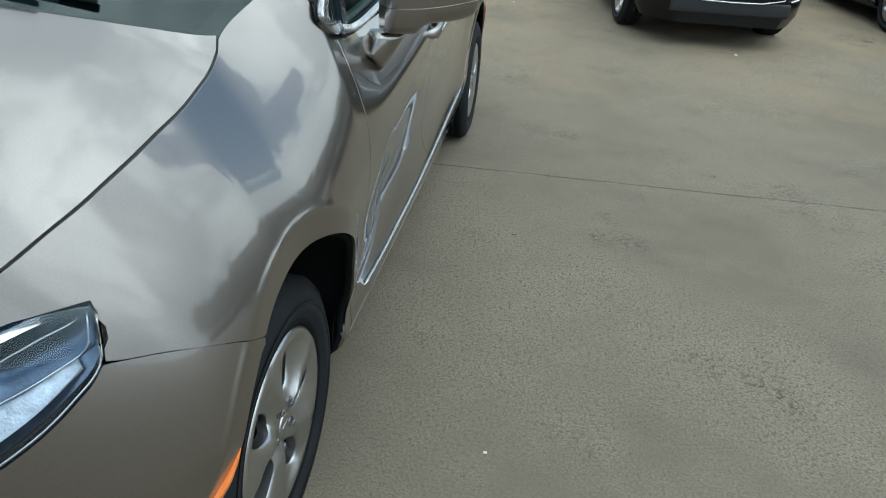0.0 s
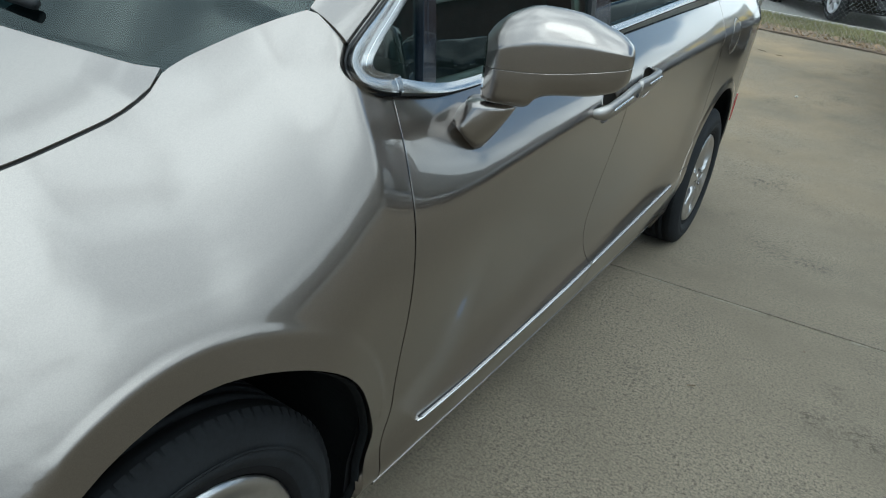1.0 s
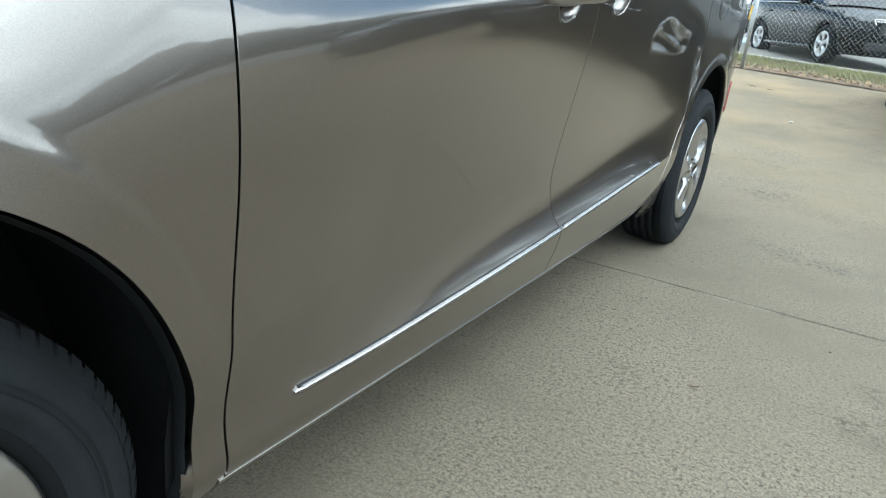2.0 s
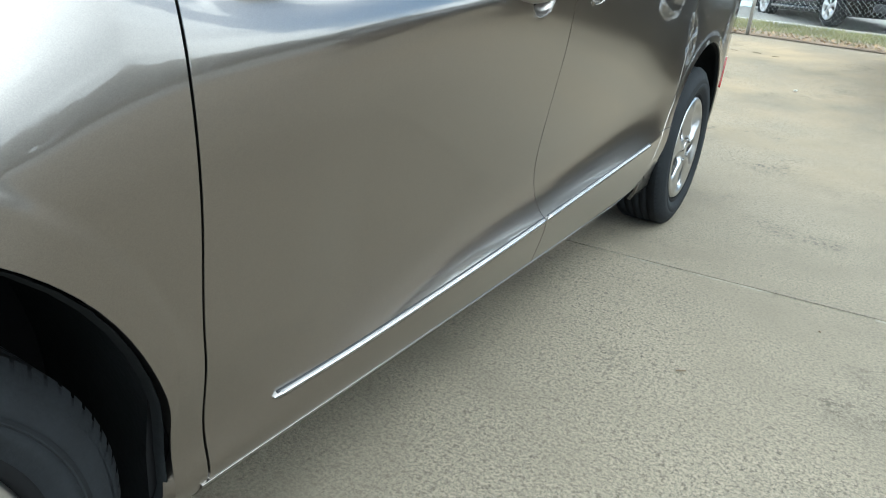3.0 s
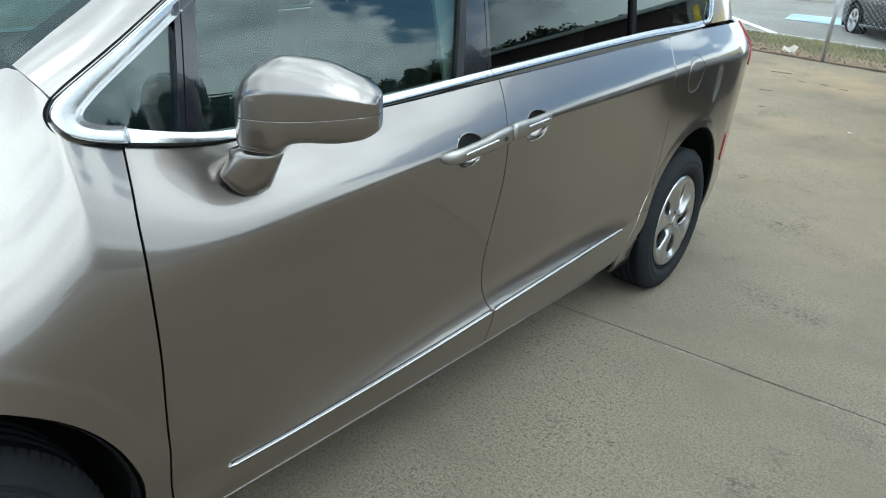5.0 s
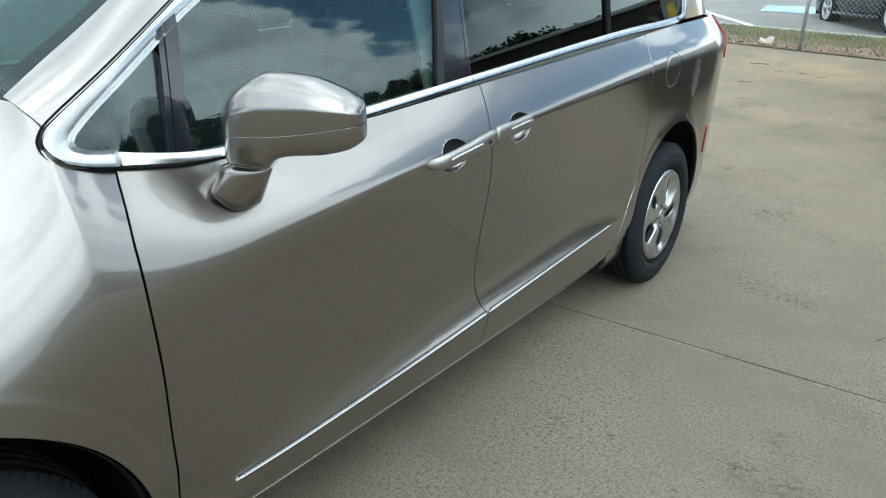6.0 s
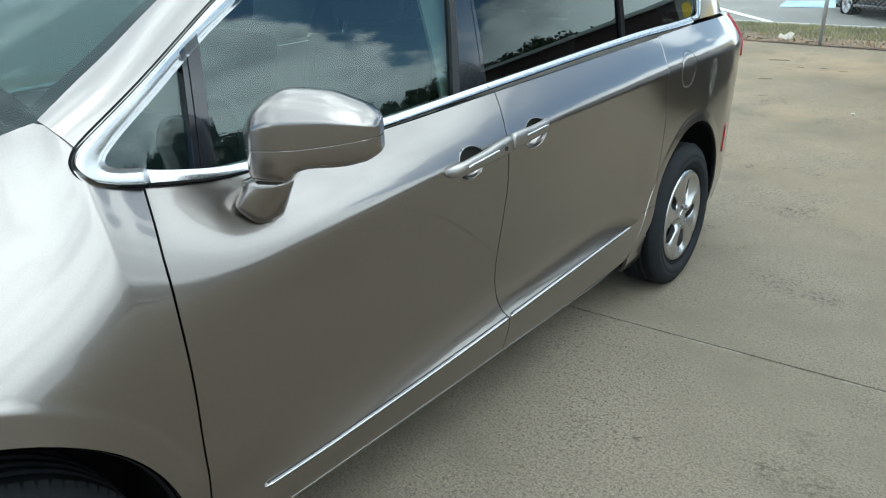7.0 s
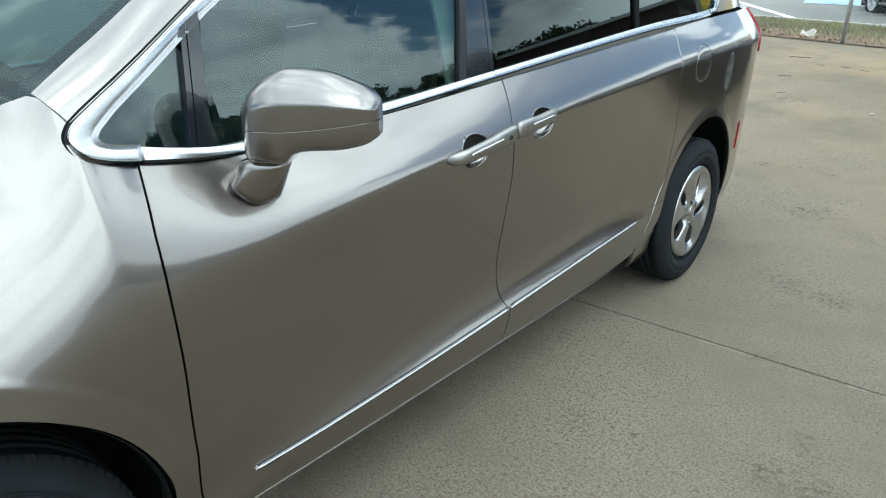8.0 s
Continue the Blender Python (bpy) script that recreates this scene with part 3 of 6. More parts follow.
def gh(y, z, out=0.0):
    return Vector((side_x(y, z) + out, y, z + out * 0.3))


A_IN = [(0.376, 1.188), (0.420, 1.230), (0.478, 1.268), (0.612, 1.352), (0.796, 1.452), (0.97, 1.545), (1.15, 1.625), (1.32, 1.662), (1.6, 1.682), (2.4, 1.684), (3.1, 1.66), (3.5, 1.612)]


def belt_low(y):
    return curve_at([(0.352, 1.170), (0.4, 1.149), (0.457, 1.138), (0.67, 1.113), (1.1, 1.135), (1.54, 1.165), (2.7, 1.238), (3.3, 1.264), (3.45, 1.285)], y)


def belt_up(y):
    return belt_low(y) + curve_at([(0.36, 0.016), (0.4, 0.028), (0.5, 0.022), (0.67, 0.017), (1.5, 0.017), (3.3, 0.026)], y)


def crown(outer, inner, height=0.006, n=5):
    """Rows across a strip from outer to inner points, raised in the middle."""
    rows = []
    for a_, b_ in zip(outer, inner):
        rows.append([a_.lerp(b_, k / (n - 1)) + Vector((1, 0, 0.35)).normalized() * height * (1 - (2 * k / (n - 1) - 1) ** 2) for k in range(n)])
    return rows


def glide(poly, n):
    """n points spaced evenly along a rounded polyline of (y, z)."""
    dense = []
    for i in range(len(poly) - 1):
        p0, p1, p2, p3 = poly[max(0, i - 1)], poly[i], poly[i + 1], poly[min(len(poly) - 1, i + 2)]
        for k in range(12):
            t = k / 12
            dense.append(tuple(0.5 * (2 * p1[c] + (p2[c] - p0[c]) * t + (2 * p0[c] - 5 * p1[c] + 4 * p2[c] - p3[c]) * t * t + (3 * p1[c] - p0[c] - 3 * p2[c] + p3[c]) * t ** 3) for c in (0, 1)))
    dense.append(poly[-1])
    lens = [0.0]
    for a_, b_ in zip(dense, dense[1:]):
        lens.append(lens[-1] + math.hypot(b_[0] - a_[0], b_[1] - a_[1]))
    out, k = [], 0
    for i in range(n):
        d = lens[-1] * i / (n - 1)
        while k < len(lens) - 2 and lens[k + 1] < d:
            k += 1
        t = (d - lens[k]) / max(1e-9, lens[k + 1] - lens[k])
        out.append((dense[k][0] + t * (dense[k + 1][0] - dense[k][0]), dense[k][1] + t * (dense[k + 1][1] - dense[k][1])))
    return out


# chrome surround: upper run with the front corner, then the belt strips
def paired(outer, inner, per=9):
    """Rounded runs through paired knots (y, z), kept side by side."""
    runs = []
    for poly in (outer, inner):
        run = []
        for i in range(len(poly) - 1):
            p0, p1, p2, p3 = poly[max(0, i - 1)], poly[i], poly[i + 1], poly[min(len(poly) - 1, i + 2)]
            for k in range(per):
                t = k / per
                run.append(tuple(0.5 * (2 * p1[c] + (p2[c] - p0[c]) * t + (2 * p0[c] - 5 * p1[c] + 4 * p2[c] - p3[c]) * t * t + (3 * p1[c] - p0[c] - 3 * p2[c] + p3[c]) * t ** 3) for c in (0, 1)))
        run.append(poly[-1])
        runs.append(run)
    return runs


def beside(run, d):
    """The run shifted sideways by d in its own plane."""
    out = []
    for i, p in enumerate(run):
        a_, b_ = run[max(0, i - 1)], run[min(len(run) - 1, i + 1)]
        dy, dz = b_[0] - a_[0], b_[1] - a_[1]
        n_ = math.hypot(dy, dz)
        out.append((p[0] - dz / n_ * d, p[1] + dy / n_ * d))
    return out


up_out, up_in = paired([(0.450, 1.1390), (0.422, 1.1435), (0.386, 1.1515), (0.353, 1.166), (0.3365, 1.189), (0.342, 1.208), (0.366, 1.2285), (0.434, 1.271), (0.616, 1.3815), (0.727, 1.451), (0.92, 1.565), (1.12, 1.655), (1.3, 1.69), (1.6, 1.708), (2.4, 1.71), (3.1, 1.685), (3.55, 1.64)],
                       [(0.450, 1.1630), (0.432, 1.1650), (0.408, 1.1695), (0.389, 1.1770), (0.382, 1.188), (0.386, 1.198), (0.400, 1.2120), (0.453, 1.2510), (0.622, 1.3575), (0.742, 1.427), (0.94, 1.53), (1.13, 1.618), (1.305, 1.66), (1.6, 1.682), (2.4, 1.684), (3.1, 1.66), (3.5, 1.612)])
both("window_surround", crown([gh(y, z, 0.006) for y, z in up_out], [gh(y, z, 0.003) for y, z in up_in], 0.0018, 9), M_CHROME, VV, "polished chrome window surround", depth=0.012)
both("window_seal", crown([gh(y, z, 0.002) for y, z in beside(up_out, 0.0020)], [gh(y, z, 0.004) for y, z in beside(up_out, -0.002)], 0.001, 3), M_PLASTIC, VV, "thin black seal round the windows", depth=0.008)
for y0, y1 in ((0.4522, 1.5605), (1.5645, 2.757), (2.761, 3.30)):
    n = max(3, int((y1 - y0) / 0.03))
    ys = [y0 + (y1 - y0) * i / n for i in range(n + 1)]
    both("window_seal", crown([gh(y, belt_low(y) - 0.0045, 0.003) for y in ys], [gh(y, belt_low(y) + 0.002, 0.005) for y in ys], 0.001, 3), M_PLASTIC, VV, "thin black seal round the windows", depth=0.008)
    both("belt_strip", crown([gh(y, belt_low(y), 0.009) for y in ys], [gh(y, belt_up(y), 0.001) for y in ys], 0.0014, 9), M_CHROME, VV, "polished chrome belt strip", depth=0.012, flip=False)
rear_out = glide([(3.30, 1.264), (3.40, 1.275), (3.45, 1.32), (3.52, 1.45), (3.58, 1.57), (3.55, 1.64)], 24)
rear_in = glide([(3.30, 1.29), (3.365, 1.298), (3.40, 1.34), (3.465, 1.46), (3.52, 1.56), (3.5, 1.612)], 24)
both("window_surround", crown([gh(y, z, 0.006) for y, z in rear_out], [gh(y, z, 0.006) for y, z in rear_in]), M_CHROME, VV, "polished chrome window surround", depth=0.012)


def top_in(y):
    return curve_at(A_IN, y)


def pane_grid(left, right, n=14, m_=14, sunk=-0.021):
    """A pane between two upright edges, functions of z, from the belt to the upper frame."""
    grid = []
    for i in range(n):
        f = i / (n - 1)
        row = []
        for j in range(m_):
            g = j / (m_ - 1)
            z = 1.2
            for _ in range(6):
                y = left(z) + f * (right(z) - left(z))
                z = belt_up(y) - 0.012 + g * (top_in(y) + 0.012 - belt_up(y) + 0.012)
            row.append(gh(y, z, sunk + 0.082 * (z - 1.14)))
        grid.append(row)
    return grid


def lean(y0, z0, y1, z1):
    return lambda z: y0 + (y1 - y0) * (z - z0) / (z1 - z0)


tri = []
for i in range(14):
    f = i / 13
    y = 0.368 + f * (0.610 - 0.368)
    zs_ = [belt_up(y) - 0.01 + g / 9 * (max(top_in(y), belt_up(y)) + 0.02 - belt_up(y)) for g in range(10)]
    tri.append([gh(y, z, -0.021 + 0.082 * (z - 1.14)) for z in zs_])
both("quarter_window", tri, M_GLASS, VV, "small front quarter window", depth=0.004)
w1 = both("window_pane", pane_grid(lean(0.60, 1.14, 0.66, 1.38), lean(1.43, 1.18, 1.49, 1.41)), M_GLASS, front_doors, "side window pane reflecting clouds", depth=0.004)
w2 = both("window_pane", pane_grid(lean(1.555, 1.18, 1.575, 1.41), lean(2.53, 1.23, 2.56, 1.38)), M_TINT, sliding_doors, "dark tinted window pane", depth=0.004)
w3 = both("rear_quarter_window", pane_grid(lean(2.56, 1.23, 2.59, 1.38), lean(3.40, 1.27, 3.52, 1.5)), M_TINT, VV, "dark tinted rear quarter window", depth=0.004)
for ob in w1 + w2 + w3:
    ob.visible_shadow = False


def pillar_grid(left, right):
    return pane_grid(left, right, 6, 14, -0.010)


both("window_divider", pillar_grid(lean(0.562, 1.145, 0.603, 1.36), lean(0.576, 1.145, 0.615, 1.36)), M_GLOSSBLACK, VV, "black window divider")
both("window_divider", pillar_grid(lean(0.579, 1.145, 0.618, 1.36), lean(0.612, 1.145, 0.649, 1.37)), M_GLOSSBLACK, front_doors, "black window divider")
both("door_pillar", pillar_grid(lean(1.412, 1.18, 1.474, 1.41), lean(1.444, 1.18, 1.497, 1.41)), M_PLASTIC, front_doors, "black window frame")
both("door_pillar", pillar_grid(lean(1.447, 1.18, 1.500, 1.41), lean(1.556, 1.18, 1.572, 1.41)), M_GLOSSBLACK, front_doors, "gloss black door pillar")
both("door_pillar", pillar_grid(lean(1.560, 1.18, 1.576, 1.41), lean(1.577, 1.18, 1.590, 1.41)), M_GLOSSBLACK, sliding_doors, "gloss black door pillar")
both("door_pillar", pillar_grid(lean(2.518, 1.226, 2.548, 1.38), lean(2.552, 1.23, 2.582, 1.38)), M_DARK, VV, "dull black seal between the rear windows")

# windscreen pillars and roof
PILLAR_IN = [(0.318, 1.271), (0.40, 1.322), (0.48, 1.370), (0.61, 1.452), (0.74, 1.53), (0.92, 1.625), (1.06, 1.70)]
pil_in = glide(PILLAR_IN, 40)
pil_out = glide([(0.350, 1.221), (0.435, 1.2740), (0.532, 1.333), (0.616, 1.3845), (0.727, 1.4545), (0.92, 1.5685), (1.12, 1.6585)], 40)


def pillar_edge(i):
    y, z = pil_in[i]
    return Vector((-0.171 - 0.42 * (z - 1.271), y, z))


pgrid = []
for i in range(40):
    a_, b_ = gh(*pil_out[i], 0.003), pillar_edge(i)
    pgrid.append([a_.lerp(b_, k / 12) + Vector((0.75, -0.35, 0.55)) * 0.007 * (1 - (2 * k / 12 - 1) ** 2) for k in range(13)])
both("windscreen_pillar", pgrid, M_PAINT, VV)

roof = []
for i in range(41):
    f = i / 40
    y = 1.06 + f * 3.0
    zr = curve_at([(1.06, 1.672), (1.3, 1.70), (1.6, 1.718), (2.4, 1.722), (3.1, 1.70), (3.6, 1.66), (4.06, 1.60)], y)
    zc = curve_at([(1.06, 1.735), (1.6, 1.775), (2.3, 1.78), (3.2, 1.755), (4.06, 1.69)], y)
    half = []
    for j in range(15):
        u = j / 14
        x0 = side_x(y, zr)
        half.append(Vector((x0 + (MID - x0) * u, y, zr + (zc - zr) * math.sin(u * math.pi / 2) ** 0.8)))
    roof.append(half + [Vector((2 * MID - p.x, p.y, p.z)) for p in half[-2::-1]])
bm = bmesh.new()
sheet(bm, roof)
part("roof", bm, M_PAINT, van)

# windscreen
edge = [Vector((outer_x(y, hood_edge(y)) - 0.001, y, hood_edge(y) - 0.006)) for y in [0.089 + 0.229 * i / 12 for i in range(12)]] + [pillar_edge(i) + Vector((0.002, 0, -0.008)) for i in range(40)]
ws = []
for i, p in enumerate(edge):
    f = i / (len(edge) - 1)
    f = max(0.0, (p.y - 0.089) / (1.06 - 0.089))
    c = Vector((MID, -0.115 + 1.13 * f, 1.245 + 0.49 * f + 0.02 * math.sin(math.pi * f)))
    row = []
    for j in range(33):
        u = 1 - j / 16
        k = abs(u) ** 2.2
        row.append(Vector((MID + (p.x - MID) * u, c.y + (p.y - c.y) * k, c.z + (p.z - c.z) * k)))
    ws.append(row)
ws.insert(0, [a_ - (b_ - a_) * 0.5 + Vector((0, 0, -0.012)) for a_, b_ in zip(ws[0], ws[1])])
bm = bmesh.new()
sheet(bm, ws, depth=0.003)
screen = part("windscreen", bm, M_SCREEN, van, "green-tinted windscreen reflecting bright sky")
screen.visible_shadow = False
for side in (0, 1):
    bm = bmesh.new()
    rows = []
    for row in ws[1:]:
        cols = []
        for k in range(7):
            w = 0.9 * k / 6
            a_, b_ = (row[0], row[1]) if side == 0 else (row[32], row[31])
            q = a_.lerp(b_, w)
            cols.append(q + Vector((0, 0.004, -0.006)))
        rows.append(cols)
    sheet(bm, rows, depth=0.001, flip=side == 1)
    part("windscreen_border", bm, M_GLOSSBLACK, van, "black printed edge of the windscreen")
bm = bmesh.new()
band = [[ws[1][j] + Vector((0, 0.05, -0.05 - 0.03 * k)) + Vector((0, 0.07 * k, 0)) for j in range(33)] for k in range(3)]
sheet(bm, band, depth=0.004)
part("cowl_panel", bm, M_PLASTIC, van, "black plastic cowl under the windscreen")

# rear end: tailgate, glass, lamps, bumper
bm = bmesh.new()
sheet(bm, [[Vector((-0.36 + (2 * MID + 0.72) * j / 16, 4.11 + 0.05 * math.sin(math.pi * j / 16), 0.62 + 0.6 * i / 11)) for j in range(17)] for i in range(12)], flip=True)
part("tailgate", bm, M_PAINT, van)
bm = bmesh.new()
sheet(bm, [[Vector((-0.38 + (2 * MID + 0.76) * j / 16, 4.13 - 0.12 * i / 11 + 0.03 * math.sin(math.pi * j / 16), 1.24 + 0.36 * i / 11)) for j in range(17)] for i in range(12)], flip=True)
part("rear_window", bm, M_TINT, van, "dark tinted rear window")
bm = bmesh.new()
sheet(bm, [[Vector((-0.2 + (2 * MID + 0.4) * j / 24, 4.03 + 0.15 * math.sin(math.pi * j / 24) ** 0.5 - 0.04 * (i / 8) ** 2, 0.30 + 0.31 * i / 8)) for j in range(25)] for i in range(9)], flip=True)
part("rear_bumper", bm, M_PAINT, van)
both("tail_lamp", [[on_body(3.86 + 0.20 * i / 10, 1.06 + 0.22 * j / 6) + Vector((0.012, 0.006, 0)) for j in range(7)] for i in range(11)], M_RED, VV, "red tail lamp")
both("side_pillar", [[gh(3.40 + 0.65 * i / 10 + 0.13 * (j / 8) * (1 - i / 10), belt(3.40 + 0.65 * i / 10) + 0.002 + j / 8 * (1.63 - 0.05 * i / 10 - belt(3.4 + 0.65 * i / 10))) for j in range(9)] for i in range(11)], M_PAINT, VV)

# mouldings, reflectors, fuel flap
def mould(y0, y1):
    grid = []
    n = int((y1 - y0) / 0.008)
    for i in range(n + 1):
        y = y0 + (y1 - y0) * i / n
        z = curve_at(MOULD_Z, y)
        end = min(1.0, (y - y0) / 0.016 + 0.1, (y1 - y) / 0.016 + 0.1)
        h = 0.0078 * end ** 0.6
        p, q = on_body(y, z - h), on_body(y, z + h)
        n_ = Vector((1, 0, 0.1)) * (0.3 + 0.7 * end)
        grid.append([p.lerp(q, u) + n_ * o for u, o in ((0.0, 0.0), (0.05, 0.003), (0.30, 0.0062), (0.52, 0.0092), (0.66, 0.0108), (0.78, 0.0112), (0.88, 0.0102), (0.95, 0.0078), (0.99, 0.004), (1.0, 0.0))])
    return grid


def mould_seal(y0, y1):
    rows = []
    for i in range(61):
        y = y0 + (y1 - y0) * i / 60
        z = curve_at(MOULD_Z, y) + 0.0076
        rows.append([on_body(y, z - 0.001) + Vector((0.0012, 0, 0)), on_body(y, z) + Vector((0.003, 0, 0)), on_body(y, z + 0.0012) + Vector((0.003, 0, 0)), on_body(y, z + 0.0022) + Vector((0.0008, 0, 0))])
    return rows


both("moulding_seal", mould_seal(0.580, 1.545), M_PLASTIC, front_doors, "thin black seal along the moulding", depth=0.002)
both("moulding_seal", mould_seal(1.564, 2.458), M_PLASTIC, sliding_doors, "thin black seal along the moulding", depth=0.002)
both("moulding", mould(0.572, 1.549), M_MOULD, front_doors, "chrome lower door moulding", depth=0.003)
both("moulding", mould(1.559, 2.462), M_MOULD, sliding_doors, "chrome lower door moulding", depth=0.003)
both("side_reflector", [[on_body(3.60 + 0.02 * i / 3 + 0.01 * j / 8, 0.580 + 0.15 * j / 8) + Vector((0.006, 0, 0)) for j in range(9)] for i in range(4)], M_RED, VV, "red rear side reflector", depth=0.005)
def marker_pt(u, v):
    """The side marker follows the front edge of the wheel arch."""
    an = radians(180 - 4 - 30 * v)
    k = 1.004 + 0.080 * u * math.sin(math.pi / 2 * min(1.0, 0.002 + 1.05 * (1 - v)))
    return on_body(-0.02 + 0.398 * k * math.cos(an), 0.36 + 0.462 * k * math.sin(an))


for side in (0, 1):
    bm = bmesh.new()
    layers = []
    for lift in (0.010, -0.004):
        layer = []
        for i in range(9):
            row = []
            for j in range(21):
                p = marker_pt(i / 8, j / 20) + Vector((lift * min(1.0, 0.1 + (20 - j) / 6) - (0.003 if i in (0, 8) and 0 < lift and j < 17 else 0), -0.002, 0))
                row.append(bm.verts.new((2 * MID - p.x, p.y, p.z) if side else p))
            layer.append(row)
        for i in range(8):
            for j in range(20):
                bm.faces.new((layer[i][j], layer[i + 1][j], layer[i + 1][j + 1], layer[i][j + 1]))
        layers.append(layer)
    ring = [(i, 0) for i in range(9)] + [(8, j) for j in range(1, 21)] + [(i, 20) for i in range(7, -1, -1)] + [(0, j) for j in range(19, 0, -1)]
    for (i0, j0), (i1, j1) in zip(ring, ring[1:] + ring[:1]):
        bm.faces.new((layers[0][i0][j0], layers[0][i1][j1], layers[1][i1][j1], layers[1][i0][j0]))
    bmesh.ops.recalc_face_normals(bm, faces=bm.faces)
    part("side_marker", bm, M_AMBER, van, "amber front side marker", smooth=False)
for side in (0, 1):
    bm = bmesh.new()
    pts = [on_body(2.588 + 0.13 * i / 8, 0.507 + 0.006 * i / 8) + Vector((0.0002, 0, 0)) for i in range(9)]
    tube(bm, [Vector((2 * MID - p.x, p.y, p.z)) if side else p for p in pts], 0.0016, 6)
    part("panel_joint", bm, M_PLASTIC, van, "thin dark joint ahead of the rear wheel arch")
bm = bmesh.new()
rings = []
for r, lift in ((0.3, 0.0010), (0.7, 0.0010), (0.95, 0.0009), (0.985, 0.0004), (1.0, -0.003)):
    rings.append([bm.verts.new(on_body(2.93 + 0.086 * r * math.cos(math.tau * j / 40), 1.086 + 0.078 * r * math.sin(math.tau * j / 40)) + Vector((lift, 0, lift * 0.4))) for j in range(40)])
bm.faces.new(rings[0])
for r0, r1 in zip(rings, rings[1:]):
    for j in range(40):
        bm.faces.new((r0[j], r1[j], r1[(j + 1) % 40], r0[(j + 1) % 40]))
flap = part("fuel_flap", bm, M_PAINT, van)
bm = bmesh.new()
tube(bm, [on_body(2.93 + 0.088 * math.cos(math.tau * j / 48), 1.086 + 0.080 * math.sin(math.tau * j / 48)) + Vector((-0.0006, 0, 0)) for j in range(49)], 0.0017, 6, cap=False)
part("flap_joint", bm, M_PLASTIC, flap, "thin dark joint round the fuel flap")


# ---- wheels ----
def tyre_mesh(bm, r=0.366, w=0.235, bead=0.245):
    hw = w / 2
    prof = [(-hw + 0.03, bead - 0.01), (-hw + 0.008, bead + 0.012), (-hw - 0.004, bead + 0.05), (-hw + 0.002, r - 0.045), (-hw + 0.018, r - 0.014)]
    prof += [(-hw + 0.03, r - 0.004)]
    for c in (-0.05, -0.017, 0.017, 0.05):
        prof += [(c - 0.006, r), (c - 0.005, r - 0.008), (c + 0.005, r - 0.008), (c + 0.006, r)]
    prof += [(hw - 0.03, r - 0.004), (hw - 0.018, r - 0.014), (hw - 0.002, r - 0.045), (hw + 0.0035, r - 0.062), (hw + 0.0015, r - 0.064), (hw + 0.004, bead + 0.05), (hw - 0.002, bead + 0.022), (hw - 0.006, bead + 0.018), (hw - 0.008, bead + 0.010), (hw - 0.03, bead - 0.01)]
    lathe(bm, prof, 96)


def shoulder_blocks(bm, r=0.366, w=0.235, n=88):
    """Raised tread blocks on the tyre's shoulders."""
    for k in range(n):
        a0, a1 = math.tau * (k + 0.10) / n, math.tau * (k + 0.84) / n
        for side in (-1, 1):
            h = side * w / 2
            pr = [(h - side * 0.0125, r - 0.022), (h - side * 0.019, r - 0.0115), (h - side * 0.034, r - 0.0005)]
            out = []
            for an in (a0, a1):
                out.append([bm.verts.new((x + side * 0.0005, (q + 0.0006) * math.cos(an), (q + 0.0006) * math.sin(an))) for x, q in pr])
            for i in range(2):
                f = (out[0][i], out[1][i], out[1][i + 1], out[0][i + 1])
                bm.faces.new(f if side < 0 else f[::-1])


def rim_face(bm, R=0.232):
    """The cast disc: five broad spokes with an egg-shaped window between each pair."""
    r_in, half = 0.026, math.tau / 10
    way = [(1.0, -1 + k / 6) for k in range(12)] + [(1 - k / 8, 1.0) for k in range(16)] + [(-1.0, 1 - k / 6) for k in range(12)] + [(-1 + k / 8, -1.0) for k in range(16)]
    inner_edges = []
    for sector in range(5):
        mid = half + sector * math.tau / 5
        rings = []
        for t in range(13):
            f = (t / 12) ** 1.35
            ring = []
            for u, v in way:
                an = math.atan2(v, u)
                # window: long along the radius, fuller towards the rim
                hv, hu = math.sin(an), math.cos(an)
                r0 = 0.132 + 0.055 * hv
                across = 0.034 * hu * (1 + 0.12 * hv)
                u0, r1 = across / r0 / half, r_in + (R - r_in) * (v + 1) / 2
                r = r0 + (r1 - r0) * f
                uu = u0 + (u - u0) * f
                side = abs(uu)
                dish = curve_at([(0.0, -0.002), (0.05, -0.003), (0.075, -0.007), (0.13, -0.012), (0.19, -0.004), (0.216, 0.006), (0.225, 0.005), (0.232, -0.004)], r)
                body = curve_at([(0.04, 0.0), (0.09, 1.0), (0.17, 1.0), (0.215, 0.0)], r)
                h = dish + body * (0.020 * side ** 1.3 - 0.006 * (1 - side) + 0.007 * math.sin(math.pi * uu)) - 0.004 * math.exp(-12 * f)
                ang = mid + uu * half + 0.9 * (r - 0.128) * body
                ring.append(bm.verts.new((h, r * math.cos(ang), r * math.sin(ang))))
            rings.append(ring)
        n = len(way)
        for r0, r1 in zip(rings, rings[1:]):
            for k in range(n):
                bm.faces.new((r0[k], r1[k], r1[(k + 1) % n], r0[(k + 1) % n]))
        inner_edges += [bm.edges.get((rings[0][k], rings[0][(k + 1) % n])) for k in range(n)]
    # turn the window edges inwards for thickness
    out = bmesh.ops.extrude_edge_only(bm, edges=inner_edges)
    for v in out["geom"]:
        if isinstance(v, bmesh.types.BMVert):
            v.co.x -= 0.026
    for ed in inner_edges:
        ed.smooth = False
    bmesh.ops.remove_doubles(bm, verts=bm.verts, dist=0.0002)
    bmesh.ops.recalc_face_normals(bm, faces=bm.faces)


